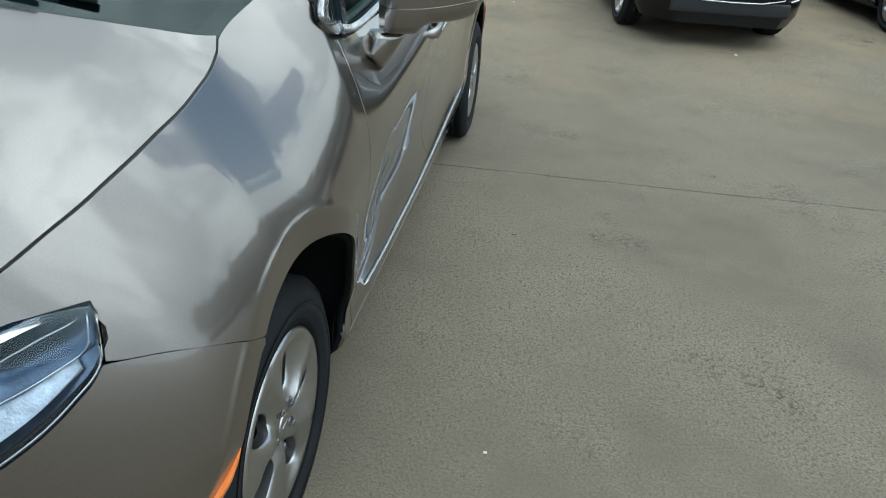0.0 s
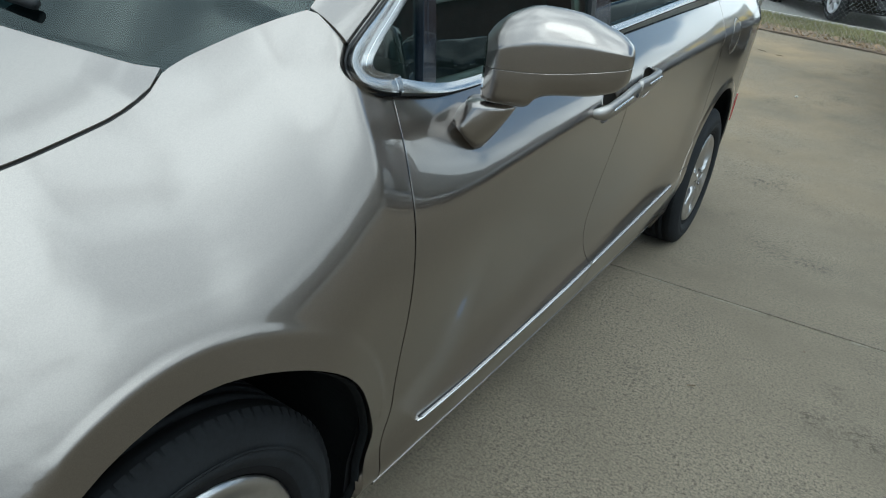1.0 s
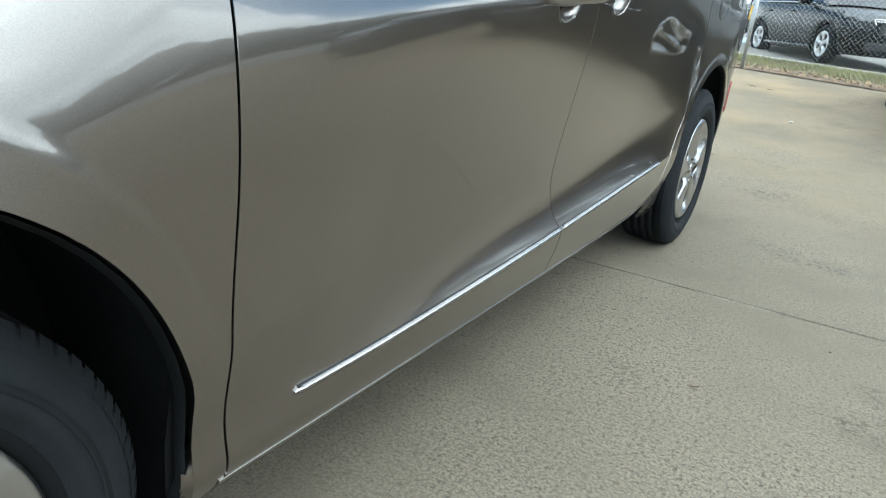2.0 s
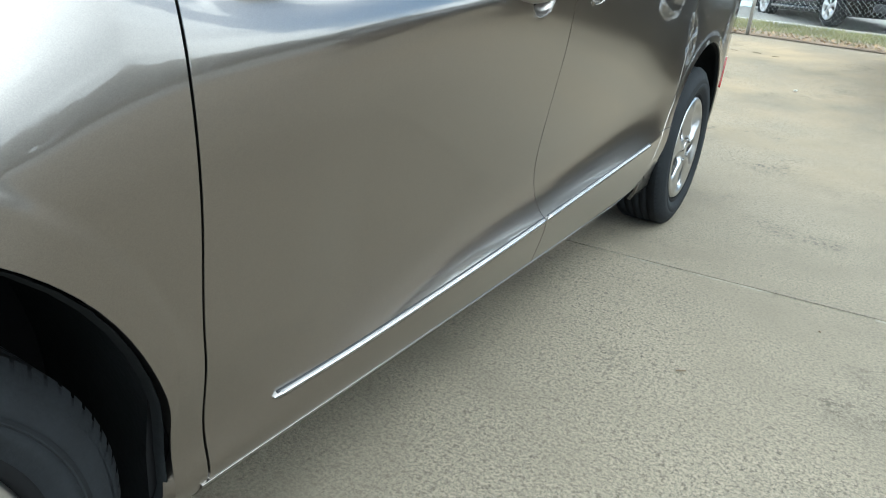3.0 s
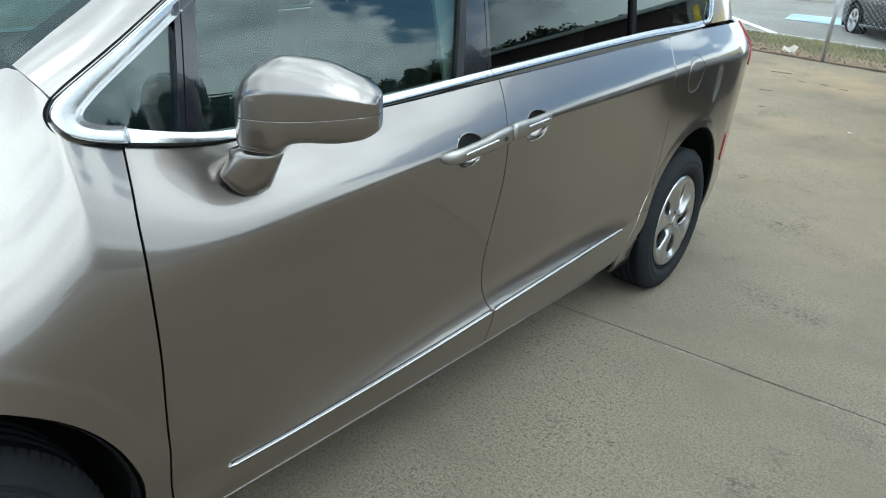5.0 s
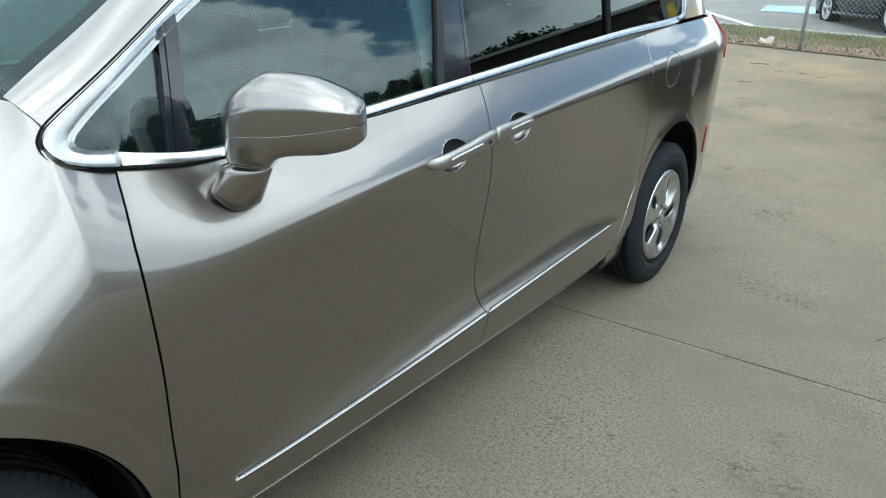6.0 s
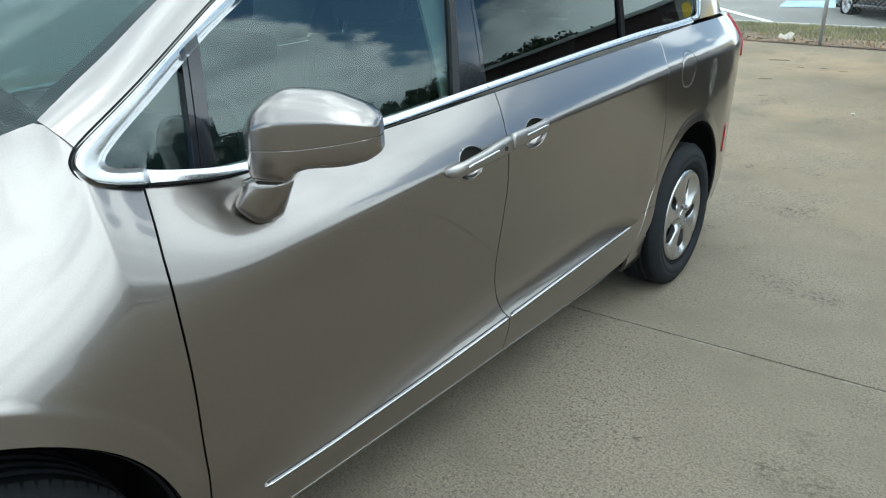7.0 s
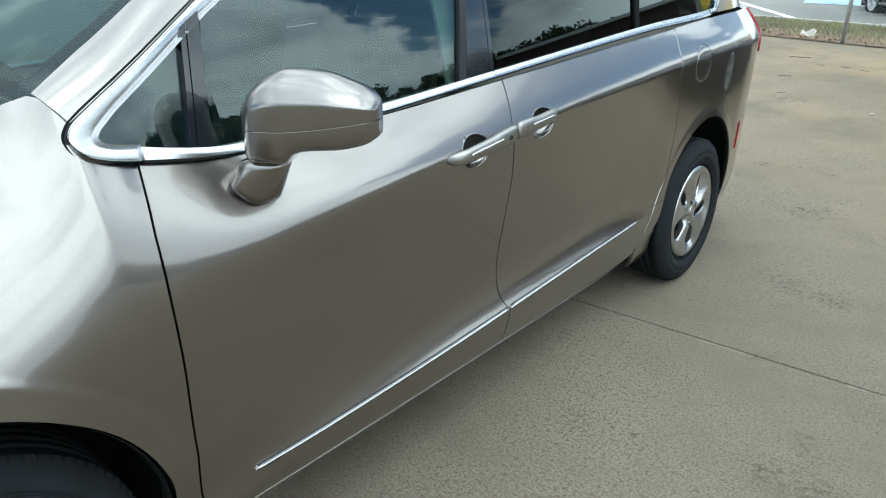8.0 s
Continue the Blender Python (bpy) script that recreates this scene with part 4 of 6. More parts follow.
def wheel(parent, x, y, mirror, name="wheel", R=0.366, spin=0.0, rim_mat=None, simple=False):
    """A wheel with tyre, rim, disc and nuts; its outer face looks along +x, or along -x when mirrored."""
    rim_mat = rim_mat or M_ALLOY
    hub = new(name)
    hub.parent = parent
    hub.matrix_local = pose(x, y, R - 0.006, 0, 0, 180 if mirror else 0)
    hw = 0.1175
    turn = Matrix.Rotation(spin, 4, "X")
    bm = bmesh.new()
    tyre_mesh(bm, R)
    part("tyre", bm, M_RUBBER, hub, "black rubber tyre with ribbed shoulders")
    if not simple:
        bm = bmesh.new()
        shoulder_blocks(bm, R)
        tagged(part("tread", bm, M_RUBBER, hub, "tread blocks"), kind="stuff")
    bm = bmesh.new()
    rim_face(bm)
    bmesh.ops.transform(bm, matrix=Matrix.Translation((hw - 0.014, 0, 0)) @ turn, verts=bm.verts)
    part("rim", bm, rim_mat, hub, "silver five-spoke alloy rim")
    bm = bmesh.new()
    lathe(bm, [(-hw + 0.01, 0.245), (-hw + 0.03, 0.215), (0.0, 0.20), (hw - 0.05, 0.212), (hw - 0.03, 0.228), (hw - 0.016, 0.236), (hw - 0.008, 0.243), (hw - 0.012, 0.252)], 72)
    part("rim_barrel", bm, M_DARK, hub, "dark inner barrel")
    bm = bmesh.new()
    lathe(bm, [(0.012, 0.05), (0.012, 0.148), (0.030, 0.150), (0.030, 0.05)], 48)
    part("brake_disc", bm, M_DISC, hub)
    bm = bmesh.new()
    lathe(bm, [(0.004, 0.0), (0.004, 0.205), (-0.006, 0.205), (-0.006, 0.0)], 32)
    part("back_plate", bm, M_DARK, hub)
    bm = bmesh.new()
    lathe(bm, [(hw - 0.013, 0.0), (hw - 0.0125, 0.014), (hw - 0.0130, 0.024), (hw - 0.0155, 0.0285), (hw - 0.03, 0.029)], 32)
    box(bm, (hw - 0.0145, -0.017, -0.003), (hw - 0.0115, 0.017, 0.003), 0.001)
    part("hub_cap", bm, M_ALLOY, hub, "round hub cap with a plain bar badge")
    for k in range(5):
        an = math.tau * k / 5 + spin
        bm = bmesh.new()
        lathe(bm, [(hw - 0.006, 0.0), (hw - 0.006, 0.0065), (hw - 0.009, 0.0098), (hw - 0.030, 0.0105)], 6)
        lathe(bm, [(hw - 0.0155, 0.0108), (hw - 0.0140, 0.0132), (hw - 0.0150, 0.0150), (hw - 0.022, 0.0158)], 16)
        bmesh.ops.transform(bm, matrix=Matrix.Translation((0, 0.055 * math.cos(an), 0.055 * math.sin(an))), verts=bm.verts)
        part("wheel_nut", bm, M_NUT, hub, "grey steel wheel nut", smooth=False)
    bm = bmesh.new()
    tube(bm, [(hw - 0.04, 0.19, 0.02), (hw - 0.012, 0.183, 0.02)], 0.004, 6)
    bmesh.ops.transform(bm, matrix=turn, verts=bm.verts)
    part("valve", bm, M_PLASTIC, hub)
    return hub


for x_, y_, spin in ((-0.192, -0.022, 0.61), (-0.133, 3.09, 0.51)):
    wheel(van, x_, y_, False, spin=spin, R=0.350 if y_ < 1 else 0.361)
    wheel(van, 2 * MID - x_, y_, True, spin=spin, R=0.350 if y_ < 1 else 0.361)

for cy, ry, rz in ((-0.02, 0.398, 0.462), (3.115, 0.43, 0.465)):
    grid = []
    for i in range(33):
        an = radians(-18 + 216 * i / 32)
        ed = on_body(cy + ry * math.cos(an), max(0.22, 0.36 + rz * math.sin(an)))
        row = []
        for j, (dx, grow) in enumerate(((-0.006, -0.004), (-0.022, -0.010), (-0.03, 0.012), (-0.12, 0.02), (-0.25, 0.02), (-0.42, 0.02))):
            row.append(Vector((ed.x + dx, cy + (ry + grow) * math.cos(an), 0.36 + (rz + grow) * math.sin(an))))
        grid.append(row)
    both("wheel_arch_liner", grid, M_LINER, VV, "black wheel arch liner", depth=0.0, flip=True)
    both("wheel_well", [[Vector((-0.42, cy + (ry + 0.02) * r * math.cos(radians(-18 + 216 * i / 32)), 0.36 + (rz + 0.02) * r * math.sin(radians(-18 + 216 * i / 32)))) for r in (0.02, 0.5, 1.0)] for i in range(33)], M_DARK, VV, "", depth=0.0)

# dark shell behind the panel joints, floor and underside
inner = []
for i in range(50):
    y = 0.36 + 2.30 * i / 49
    inner.append([surf(y, s_) + Vector((-0.028, 0, 0)) for s_ in (1.0, 2.0, 3.0, 4.0, 5.0, 6.0, 7.0, 8.0, 9.0, 10.0, 11.0, 11.9)])
both("inner_shell", inner, M_DARK, VV, "", depth=0.0)
# black strip added just under the hood's edge, so the gap reads as shaded
both("hood_gap_shade", [[surf(-0.70 + 0.77 * i / 40, s_) + Vector((0, 0, -0.0055)) for s_ in (11.90, 11.95, 12.0, 12.03, 12.06)] for i in range(41)], M_PLASTIC, VV, "black strip standing in for shade in the hood gap", depth=0.0)
both("inner_shell", [[surf(-0.78 + 1.2 * i / 30, s_) + Vector((-0.03, 0, -0.02)) for s_ in (11.6, 12.0, 12.4, 13.0)] for i in range(31)], M_DARK, VV, "", depth=0.0)
bm = bmesh.new()
box(bm, (2 * MID + 0.5, -0.62, 0.22), (-0.5, 4.0, 0.27))
box(bm, (2 * MID + 0.26, 0.42, 0.23), (-0.26, 2.6, 0.27))
part("underbody", bm, M_DARK, van, smooth=False)

# ---- mirror ----
def mirror_parts(flip):
    def fx(p):
        return Vector((2 * MID - p.x, p.y, p.z)) if flip else p

    L, Rr = Vector((-0.036, 0.640, 0)), Vector((0.190, 0.790, 0))
    ax = (Rr - L).normalized()
    fw = Vector((ax.y, -ax.x, 0))          # towards the front of the car
    top = [(0.0, 1.236), (0.05, 1.252), (0.15, 1.274), (0.36, 1.292), (0.6, 1.287), (0.82, 1.268), (0.95, 1.253), (1.0, 1.246)]
    seam = [(0.0, 1.180), (0.3, 1.182), (1.0, 1.204)]
    low = [(0.0, 1.113), (0.30, 1.110), (0.37, 1.130), (0.48, 1.138), (0.7, 1.142), (0.88, 1.152), (1.0, 1.166)]
    front = [(0.0, 0.026), (0.06, 0.044), (0.35, 0.058), (0.65, 0.058), (0.93, 0.046), (1.0, 0.034)]
    back = [(0.0, 0.03), (0.15, 0.055), (0.5, 0.065), (0.93, 0.055), (1.0, 0.036)]
    CAP = [(0.95, 0.0), (0.98, 0.22), (1.0, 0.43), (0.985, 0.49), (0.90, 0.58), (0.58, 0.82), (0.1, 0.985), (-0.3, 1.0), (-0.7, 0.92), (-0.95, 0.7), (-1.0, 0.35), (-1.0, 0.0)]
    SKIRT = [(0.97, 0.0), (0.95, 0.25), (0.89, 0.5), (0.8, 0.75), (0.55, 0.93), (0.15, 1.0), (-0.4, 1.0), (-0.8, 0.9), (-0.97, 0.6), (-1.0, 0.0)]

    def ring(u, z0, z1, cap):
        c = L.lerp(Rr, u)
        f, b = curve_at(front, u), curve_at(back, u)
        shape = CAP if cap else SKIRT
        end = min(1.0, 0.52 + 0.48 * math.sqrt(max(0.0, 1 - max(0.0, (u - 0.87) / 0.13) ** 2)), 0.85 + 0.15 * math.sqrt(max(0.0, 1 - max(0.0, (0.06 - u) / 0.06) ** 2)))
        pts = []
        n = len(shape) - 1
        for i in range(n):
            p0, p1, p2, p3 = shape[max(0, i - 1)], shape[i], shape[i + 1], shape[min(n, i + 2)]
            for q in range(3):
                t = q / 3
                w, h = (0.5 * (2 * p1[k] + (p2[k] - p0[k]) * t + (2 * p0[k] - 5 * p1[k] + 4 * p2[k] - p3[k]) * t * t + (3 * p1[k] - p0[k] - 3 * p2[k] + p3[k]) * t ** 3) for k in (0, 1))
                pts.append((w, h))
        pts.append(shape[-1])
        return [c + fw * ((f if w > 0 else b) * w * end) + Vector((0, 0, z0 + (z1 - z0) * h * (0.5 + 0.5 * end))) for w, h in pts]

    us = [1 - (1 - i / 36) ** 1.35 for i in range(37)]
    out = []
    for cap in (True, False):
        bm = bmesh.new()
        rows = []
        for u in us:
            sz = curve_at(seam, u)
            rows.append([fx(p) for p in ring(u, sz + (0.0006 if cap else -0.0008), curve_at(top if cap else low, u), cap)])
        sheet(bm, rows, depth=0.004, lip=0.001, flip=cap == flip)
        for e_ in (rows[0], rows[-1]):
            vs = [bm.verts.new(p) for p in e_]
            bm.faces.new(vs)
        out.append(bm)
    # foot on the door
    bm = bmesh.new()
    upper = [Vector((-0.056, 0.628, 1.108)), Vector((-0.01, 0.640, 1.108)), Vector((0.016, 0.672, 1.107)), Vector((0.014, 0.704, 1.106)), Vector((-0.03, 0.730, 1.106)), Vector((-0.08, 0.70, 1.107))]
    lower = [Vector((-0.064, 0.608, 1.062)), Vector((-0.046, 0.614, 1.040)), Vector((-0.036, 0.640, 1.018)), Vector((-0.042, 0.690, 1.010)), Vector((-0.060, 0.712, 1.014)), Vector((-0.12, 0.66, 1.06))]
    rows = []
    for k in range(7):
        t = k / 6
        ring_ = [a_.lerp(b_, t) + Vector((0.003 * math.sin(math.pi * t), 0, 0)) for a_, b_ in zip(upper, lower)]
        fine = []
        for i in range(6):
            p0, p1, p2, p3 = (ring_[(i + o) % 6] for o in (-1, 0, 1, 2))
            for q in range(5):
                w = q / 5
                fine.append(0.5 * (2 * p1 + (p2 - p0) * w + (2 * p0 - 5 * p1 + 4 * p2 - p3) * w * w + (3 * p1 - p0 - 3 * p2 + p3) * w ** 3))
        rows.append([bm.verts.new(fx(p)) for p in fine])
    for r0, r1 in zip(rows, rows[1:]):
        for i in range(30):
            q = (r0[i], r1[i], r1[(i + 1) % 30], r0[(i + 1) % 30])
            bm.faces.new(q if not flip else q[::-1])
    bm.faces.new(rows[0])
    bm.faces.new(rows[-1])
    bmesh.ops.recalc_face_normals(bm, faces=bm.faces)
    out.append(bm)
    # glass on the rear
    bm = bmesh.new()
    c = L.lerp(Rr, 0.52) - fw * 0.066 + Vector((0, 0, 1.215))
    vs = [bm.verts.new(fx(c + ax * 0.095 * math.copysign(abs(math.cos(k)) ** 0.6, math.cos(k)) + Vector((0, 0, 0.052 * math.copysign(abs(math.sin(k)) ** 0.6, math.sin(k)))) - fw * 0.006)) for k in [math.tau * i / 32 for i in range(32)]]
    bm.faces.new(vs)
    r = bmesh.ops.extrude_face_region(bm, geom=bm.faces[:])
    for v in r["geom"]:
        if isinstance(v, bmesh.types.BMVert):
            v.co += (fw if not flip else Vector((-fw.x, fw.y, 0))) * 0.012
    out.append(bm)
    return out


for side in (False, True):
    cap, lowh, foot, mg = mirror_parts(side)
    door = front_doors[int(side)]
    mir = part("door_mirror", cap, M_PAINT, van, "bronze-painted door mirror housing")
    part("mirror_skirt", lowh, M_PAINT, mir, "lower mirror shell")
    part("mirror_foot", foot, M_PAINT, mir, "painted mirror foot")
    part("mirror_glass", mg, M_CHROME, mir, "mirror glass", smooth=False)


# ---- door handles ----
M_RECESS = material("recess_shade_black", (0.016, 0.016, 0.016), 0.6, noise_scale=30, amount=0.1)


def handle(door, y0, y1, z0, z1, key, flip):
    def fx(p):
        return Vector((2 * MID - p.x, p.y, p.z)) if flip else p

    base = lambda f: on_body(y0 + f * (y1 - y0), z0 + f * (z1 - z0))
    bm = bmesh.new()
    rows = []
    n = 28
    for i in range(n + 1):
        f = i / n
        c = base(f)
        out = curve_at([(0.0, 0.006), (0.06, 0.024), (0.2, 0.036), (0.7, 0.038), (1.0, 0.036)] if y0 < y1 else [(0.0, 0.006), (0.06, 0.024), (0.2, 0.036), (0.7, 0.038), (1.0, 0.036)], f)
        hh = curve_at([(0.0, 0.006), (0.05, 0.016), (0.15, 0.0195), (0.6, 0.0215), (0.7, 0.0245), (0.97, 0.0255), (1.0, 0.023)], f)
        row = []
        for k in range(13):
            an = math.tau * k / 12
            row.append(fx(c + Vector((out - 0.012 + 0.012 * math.copysign(abs(math.cos(an)) ** 0.7, math.cos(an)), 0, hh * math.copysign(abs(math.sin(an)) ** 0.8, math.sin(an))))))
        rows.append(row)
    sheet(bm, rows, depth=0.0, flip=(y0 < y1) == flip)
    bm.faces.new([bm.verts.new(p) for p in rows[-1][:12]])
    bm.faces.new([bm.verts.new(p) for p in rows[0][:12]])
    bmesh.ops.remove_doubles(bm, verts=bm.verts, dist=0.0001)
    bmesh.ops.recalc_face_normals(bm, faces=bm.faces)
    bar = part("door_handle", bm, M_SATIN, door, "silver door handle with a chrome insert")
    bm = bmesh.new()
    rows = []
    for i in range(15):
        f = 0.2 + 0.52 * i / 14
        c = base(f) + Vector((0.0375, 0, 0.004))
        h = 0.004 * min(1.0, (f - 0.2) / 0.04 + 0.3)
        rows.append([fx(c + Vector((0.0, 0, -h))), fx(c + Vector((0.0035, 0, -h * 0.6))), fx(c + Vector((0.004, 0, h * 0.6))), fx(c + Vector((0.0, 0, h)))])
    sheet(bm, rows, depth=0.003, flip=(y0 < y1) == flip)
    part("insert", bm, M_CHROME, bar, "chrome insert")
    cy, cz, ry, rz = CUPS[0 if key else 1]
    bm = bmesh.new()
    rows = []
    for r, lift in ((1.055, -0.0012), (1.035, 0.0006), (1.01, 0.0009), (0.995, 0.0), (0.97, 0.0), (0.9, 0.0), (0.78, 0.0), (0.6, 0.0), (0.4, 0.0), (0.2, 0.0), (0.02, 0.0)):
        line = []
        for j in range(56):
            an = math.tau * j / 56
            y, z = cy + ry * r * math.cos(an), cz + rz * r * math.sin(an)
            line.append(bm.verts.new(fx(on_body(y, z) - Vector((cup(y, z) - lift, 0, 0)))))
        rows.append(line)
    for r0, r1 in zip(rows, rows[1:]):
        for j in range(56):
            q = (r0[j], r0[(j + 1) % 56], r1[(j + 1) % 56], r1[j])
            bm.faces.new(q if flip else q[::-1])
    part("handle_recess", bm, M_PAINT, door, "painted finger recess behind the handle")
    # the bowl's upper half faces down; its shade is laid over it as black
    bm = bmesh.new()
    rows = []
    for r in (0.02, 0.3, 0.55, 0.75, 0.88, 0.96, 0.99):
        line = []
        for j in range(33):
            an = math.pi * (-0.05 + 1.10 * j / 32)
            y, z = cy + ry * r * math.cos(an), cz + rz * r * math.sin(an)
            line.append(bm.verts.new(fx(on_body(y, z) - Vector((cup(y, z) - 0.0016, 0, 0)))))
        rows.append(line)
    for r0, r1 in zip(rows, rows[1:]):
        for j in range(32):
            q = (r0[j], r1[j], r1[j + 1], r0[j + 1])
            bm.faces.new(q if not flip else q[::-1])
    part("recess_shade", bm, M_RECESS, door, "upper half of the finger recess with its shade painted black")
    if key:
        bm = bmesh.new()
        lathe(bm, [(0.0, 0.0), (0.0, 0.004), (0.0025, 0.0065), (-0.003, 0.0075)], 16)
        p = base(0.86) + Vector((0.0375, 0, 0))
        bmesh.ops.transform(bm, matrix=Matrix.Translation(fx(p)) @ pose(0, 0, 0, 0, 0, 180 if flip else 0), verts=bm.verts)
        part("key_hole", bm, M_PLASTIC, bar, "dark key hole")


for side in (False, True):
    handle(front_doors[int(side)], 1.214, 1.486, 0.998, 1.030, True, side)
    handle(sliding_doors[int(side)], 1.722, 1.498, 1.054, 1.033, False, side)


# ---- headlamps ----
def lamp_pt(f, g, deep=0.0):
    """Point of the lamp's face: f from the rear tip to the nose, g from the lower to the upper edge."""
    y = -0.4465 - 0.36 * f
    p = surf(y, s_of(y, lamp_low(y) + g * (lamp_high(y) - lamp_low(y))))
    return p - Vector((1.0, -0.9, 0.25)).normalized() * deep


M_BOWL = material("lamp_bowl", (0.13, 0.17, 0.235), 0.24, 0.85, noise_scale=14, amount=0.2)
M_STRIP = material("lamp_strip", (0.55, 0.60, 0.65), 0.4, 0.3, noise_scale=60, amount=0.25, bump=0.6, bump_scale=260)
both("headlamp_lens", [[lamp_pt(i / 30, j / 12, -0.001 - 0.004 * math.sin(math.pi * j / 12) ** 0.5) for j in range(13)] for i in range(31)], M_LENS, VV, "clear headlamp lens", depth=0.0)
both("headlamp_bowl", [[lamp_pt(i / 30, j / 12, 0.012 + 0.06 * math.sin(math.pi * j / 12) * min(1.0, i / 10)) for j in range(13)] for i in range(31)], M_BOWL, VV, "blue-grey mirrored lamp bowl", depth=0.0)
both("headlamp_strip", [[lamp_pt(0.13 + 0.77 * i / 30, 0.15 + 0.27 * j / 5 * (0.25 + 0.75 * math.sin(math.pi * min(1.0, 0.06 + i / 22) / 2)), 0.012 + 0.012 * j / 5) for j in range(6)] for i in range(31)], M_STRIP, VV, "white daytime light strip", depth=0.008)
both("headlamp_trim", [[lamp_pt(0.07 + 0.93 * i / 30, 0.02 + 0.05 * j / 3, 0.006) for j in range(4)] for i in range(31)], M_GLOSSBLACK, VV, "dark lamp edge", depth=0.006)
both("headlamp_brow", [[lamp_pt(0.16 + 0.84 * i / 30, 0.86 + 0.06 * j / 3, 0.008 + 0.006 * j / 3) for j in range(4)] for i in range(31)], M_CHROME, VV, "bright lamp brow", depth=0.006)


def strip_top(i):
    return 0.15 + 0.27 * (0.25 + 0.75 * math.sin(math.pi * min(1.0, 0.06 + i / 22) / 2))


for side in (0, 1):
    for name, pts, r_, label in (("headlamp_rim", [lamp_pt(0.01 + 0.99 * k / 40, 0.015, 0.001) for k in range(41)], 0.0022, "bright lens edge"),
                                 ("strip_rim", [lamp_pt(0.03 + 0.07 * k / 5, 0.62 + (strip_top(0) + 0.02 - 0.62) * (k / 5) ** 0.6, 0.010) for k in range(5)] + [lamp_pt(0.10 + 0.8 * k / 30, strip_top(k) + 0.03, 0.020) for k in range(31)], 0.0018, "bright edge of the light strip"),
                                 ("lamp_fin", [lamp_pt(0.06 + 0.94 * k / 30, 0.70, 0.018) for k in range(31)], 0.0014, "fine bright fin")):
        bm = bmesh.new()
        tube(bm, [Vector((2 * MID - p.x, p.y, p.z)) if side else p for p in pts], r_, 8)
        part(name, bm, M_CHROME, van, label)

# grille and lower intake
bm = bmesh.new()
for k in range(5):
    z = 0.63 + 0.035 * k
    tube(bm, [(MID + x_, -0.972 + 0.10 * (x_ / 0.55) ** 2, z) for x_ in [-0.5 + i * 0.1 for i in range(11)]], 0.008, 6)
part("grille", bm, M_CHROME, van, "chrome grille bars")
bm = bmesh.new()
sheet(bm, [[Vector((MID + 0.62 - 1.24 * j / 16, -0.93 + 0.14 * (1 - 2 * j / 16) ** 2, 0.28 + 0.52 * i / 6)) for j in range(17)] for i in range(7)], flip=False)
part("grille_backing", bm, M_PLASTIC, van, "black grille backing")


# ---- interior ----
bm = bmesh.new()
box(bm, (2 * MID + 0.2, 0.5, 0.42), (-0.2, 2.55, 0.46))
part("cabin_floor", bm, M_DASH, van, "dark cabin floor", smooth=False)
bm = bmesh.new()
box(bm, (2 * MID + 0.28, 0.12, 0.75), (-0.28, 0.78, 1.13), 0.06)
box(bm, (-0.78, 0.40, 1.08), (-0.42, 0.80, 1.17), 0.04)
part("dashboard", bm, M_DASH, van, "dark soft dashboard")
both("door_lining", [[Vector((side_x(0.5 + 2.9 * i / 30, 1.14) - 0.07 - 0.02 * math.sin(math.pi * j / 6), 0.5 + 2.9 * i / 30, 0.5 + (belt(0.5 + 2.9 * i / 30) - 0.5) * j / 6)) for j in range(7)] for i in range(31)], M_TRIM, VV, "light door lining", depth=0.0)
both("inner_pillar", [[Vector((side_x(1.5, 1.14 + 0.55 * j / 8) - 0.045, 1.40 + 0.15 * i / 3 + 0.03 * j / 8, 1.14 + 0.55 * j / 8)) for j in range(9)] for i in range(4)], M_TRIM, VV, "light pillar lining", depth=0.01)
bm = bmesh.new()
sheet(bm, [[p + Vector((0, 0, -0.035)) for p in row] for row in roof], depth=0.0, flip=True)
part("headliner", bm, M_TRIM, van, "light fabric headliner")


def seat(x, y):
    hub = new("car_seat")
    hub.parent = van
    hub.matrix_local = pose(x, y, 0.46)
    bm = bmesh.new()
    box(bm, (-0.26, -0.25, 0.12), (0.26, 0.27, 0.32), 0.07)
    box(bm, (-0.2, -0.2, 0.0), (0.2, 0.2, 0.14), 0.02)
    part("seat_cushion", bm, M_SEAT, hub)
    bm = bmesh.new()
    box(bm, (-0.25, -0.06, 0.0), (0.25, 0.09, 0.62), 0.06, Matrix.Translation((0, 0.26, 0.26)) @ Matrix.Rotation(radians(-14), 4, "X"))
    part("seat_back", bm, M_SEAT, hub)
    bm = bmesh.new()
    box(bm, (-0.13, -0.05, 0.0), (0.13, 0.06, 0.2), 0.045, Matrix.Translation((0, 0.41, 0.90)) @ Matrix.Rotation(radians(-8), 4, "X"))
    part("headrest", bm, M_SEAT, hub)


for sx_ in (-0.60, 2 * MID + 0.60):
    for sy in (1.12, 2.05, 2.95):
        seat(sx_, sy)
bm = bmesh.new()
ring_pts = [Vector((-0.60 + 0.185 * math.cos(math.tau * i / 40), 0.86 + 0.08 * math.sin(math.tau * i / 40), 1.02 + 0.165 * math.sin(math.tau * i / 40))) for i in range(41)]
tube(bm, ring_pts, 0.016, 8, cap=False)
box(bm, (-0.68, 0.82, 0.95), (-0.52, 0.87, 1.07), 0.02)
box(bm, (-0.78, 0.845, 1.0), (-0.42, 0.865, 1.03), 0.006)
part("steering_wheel", bm, M_SEAT, van, "dark steering wheel")

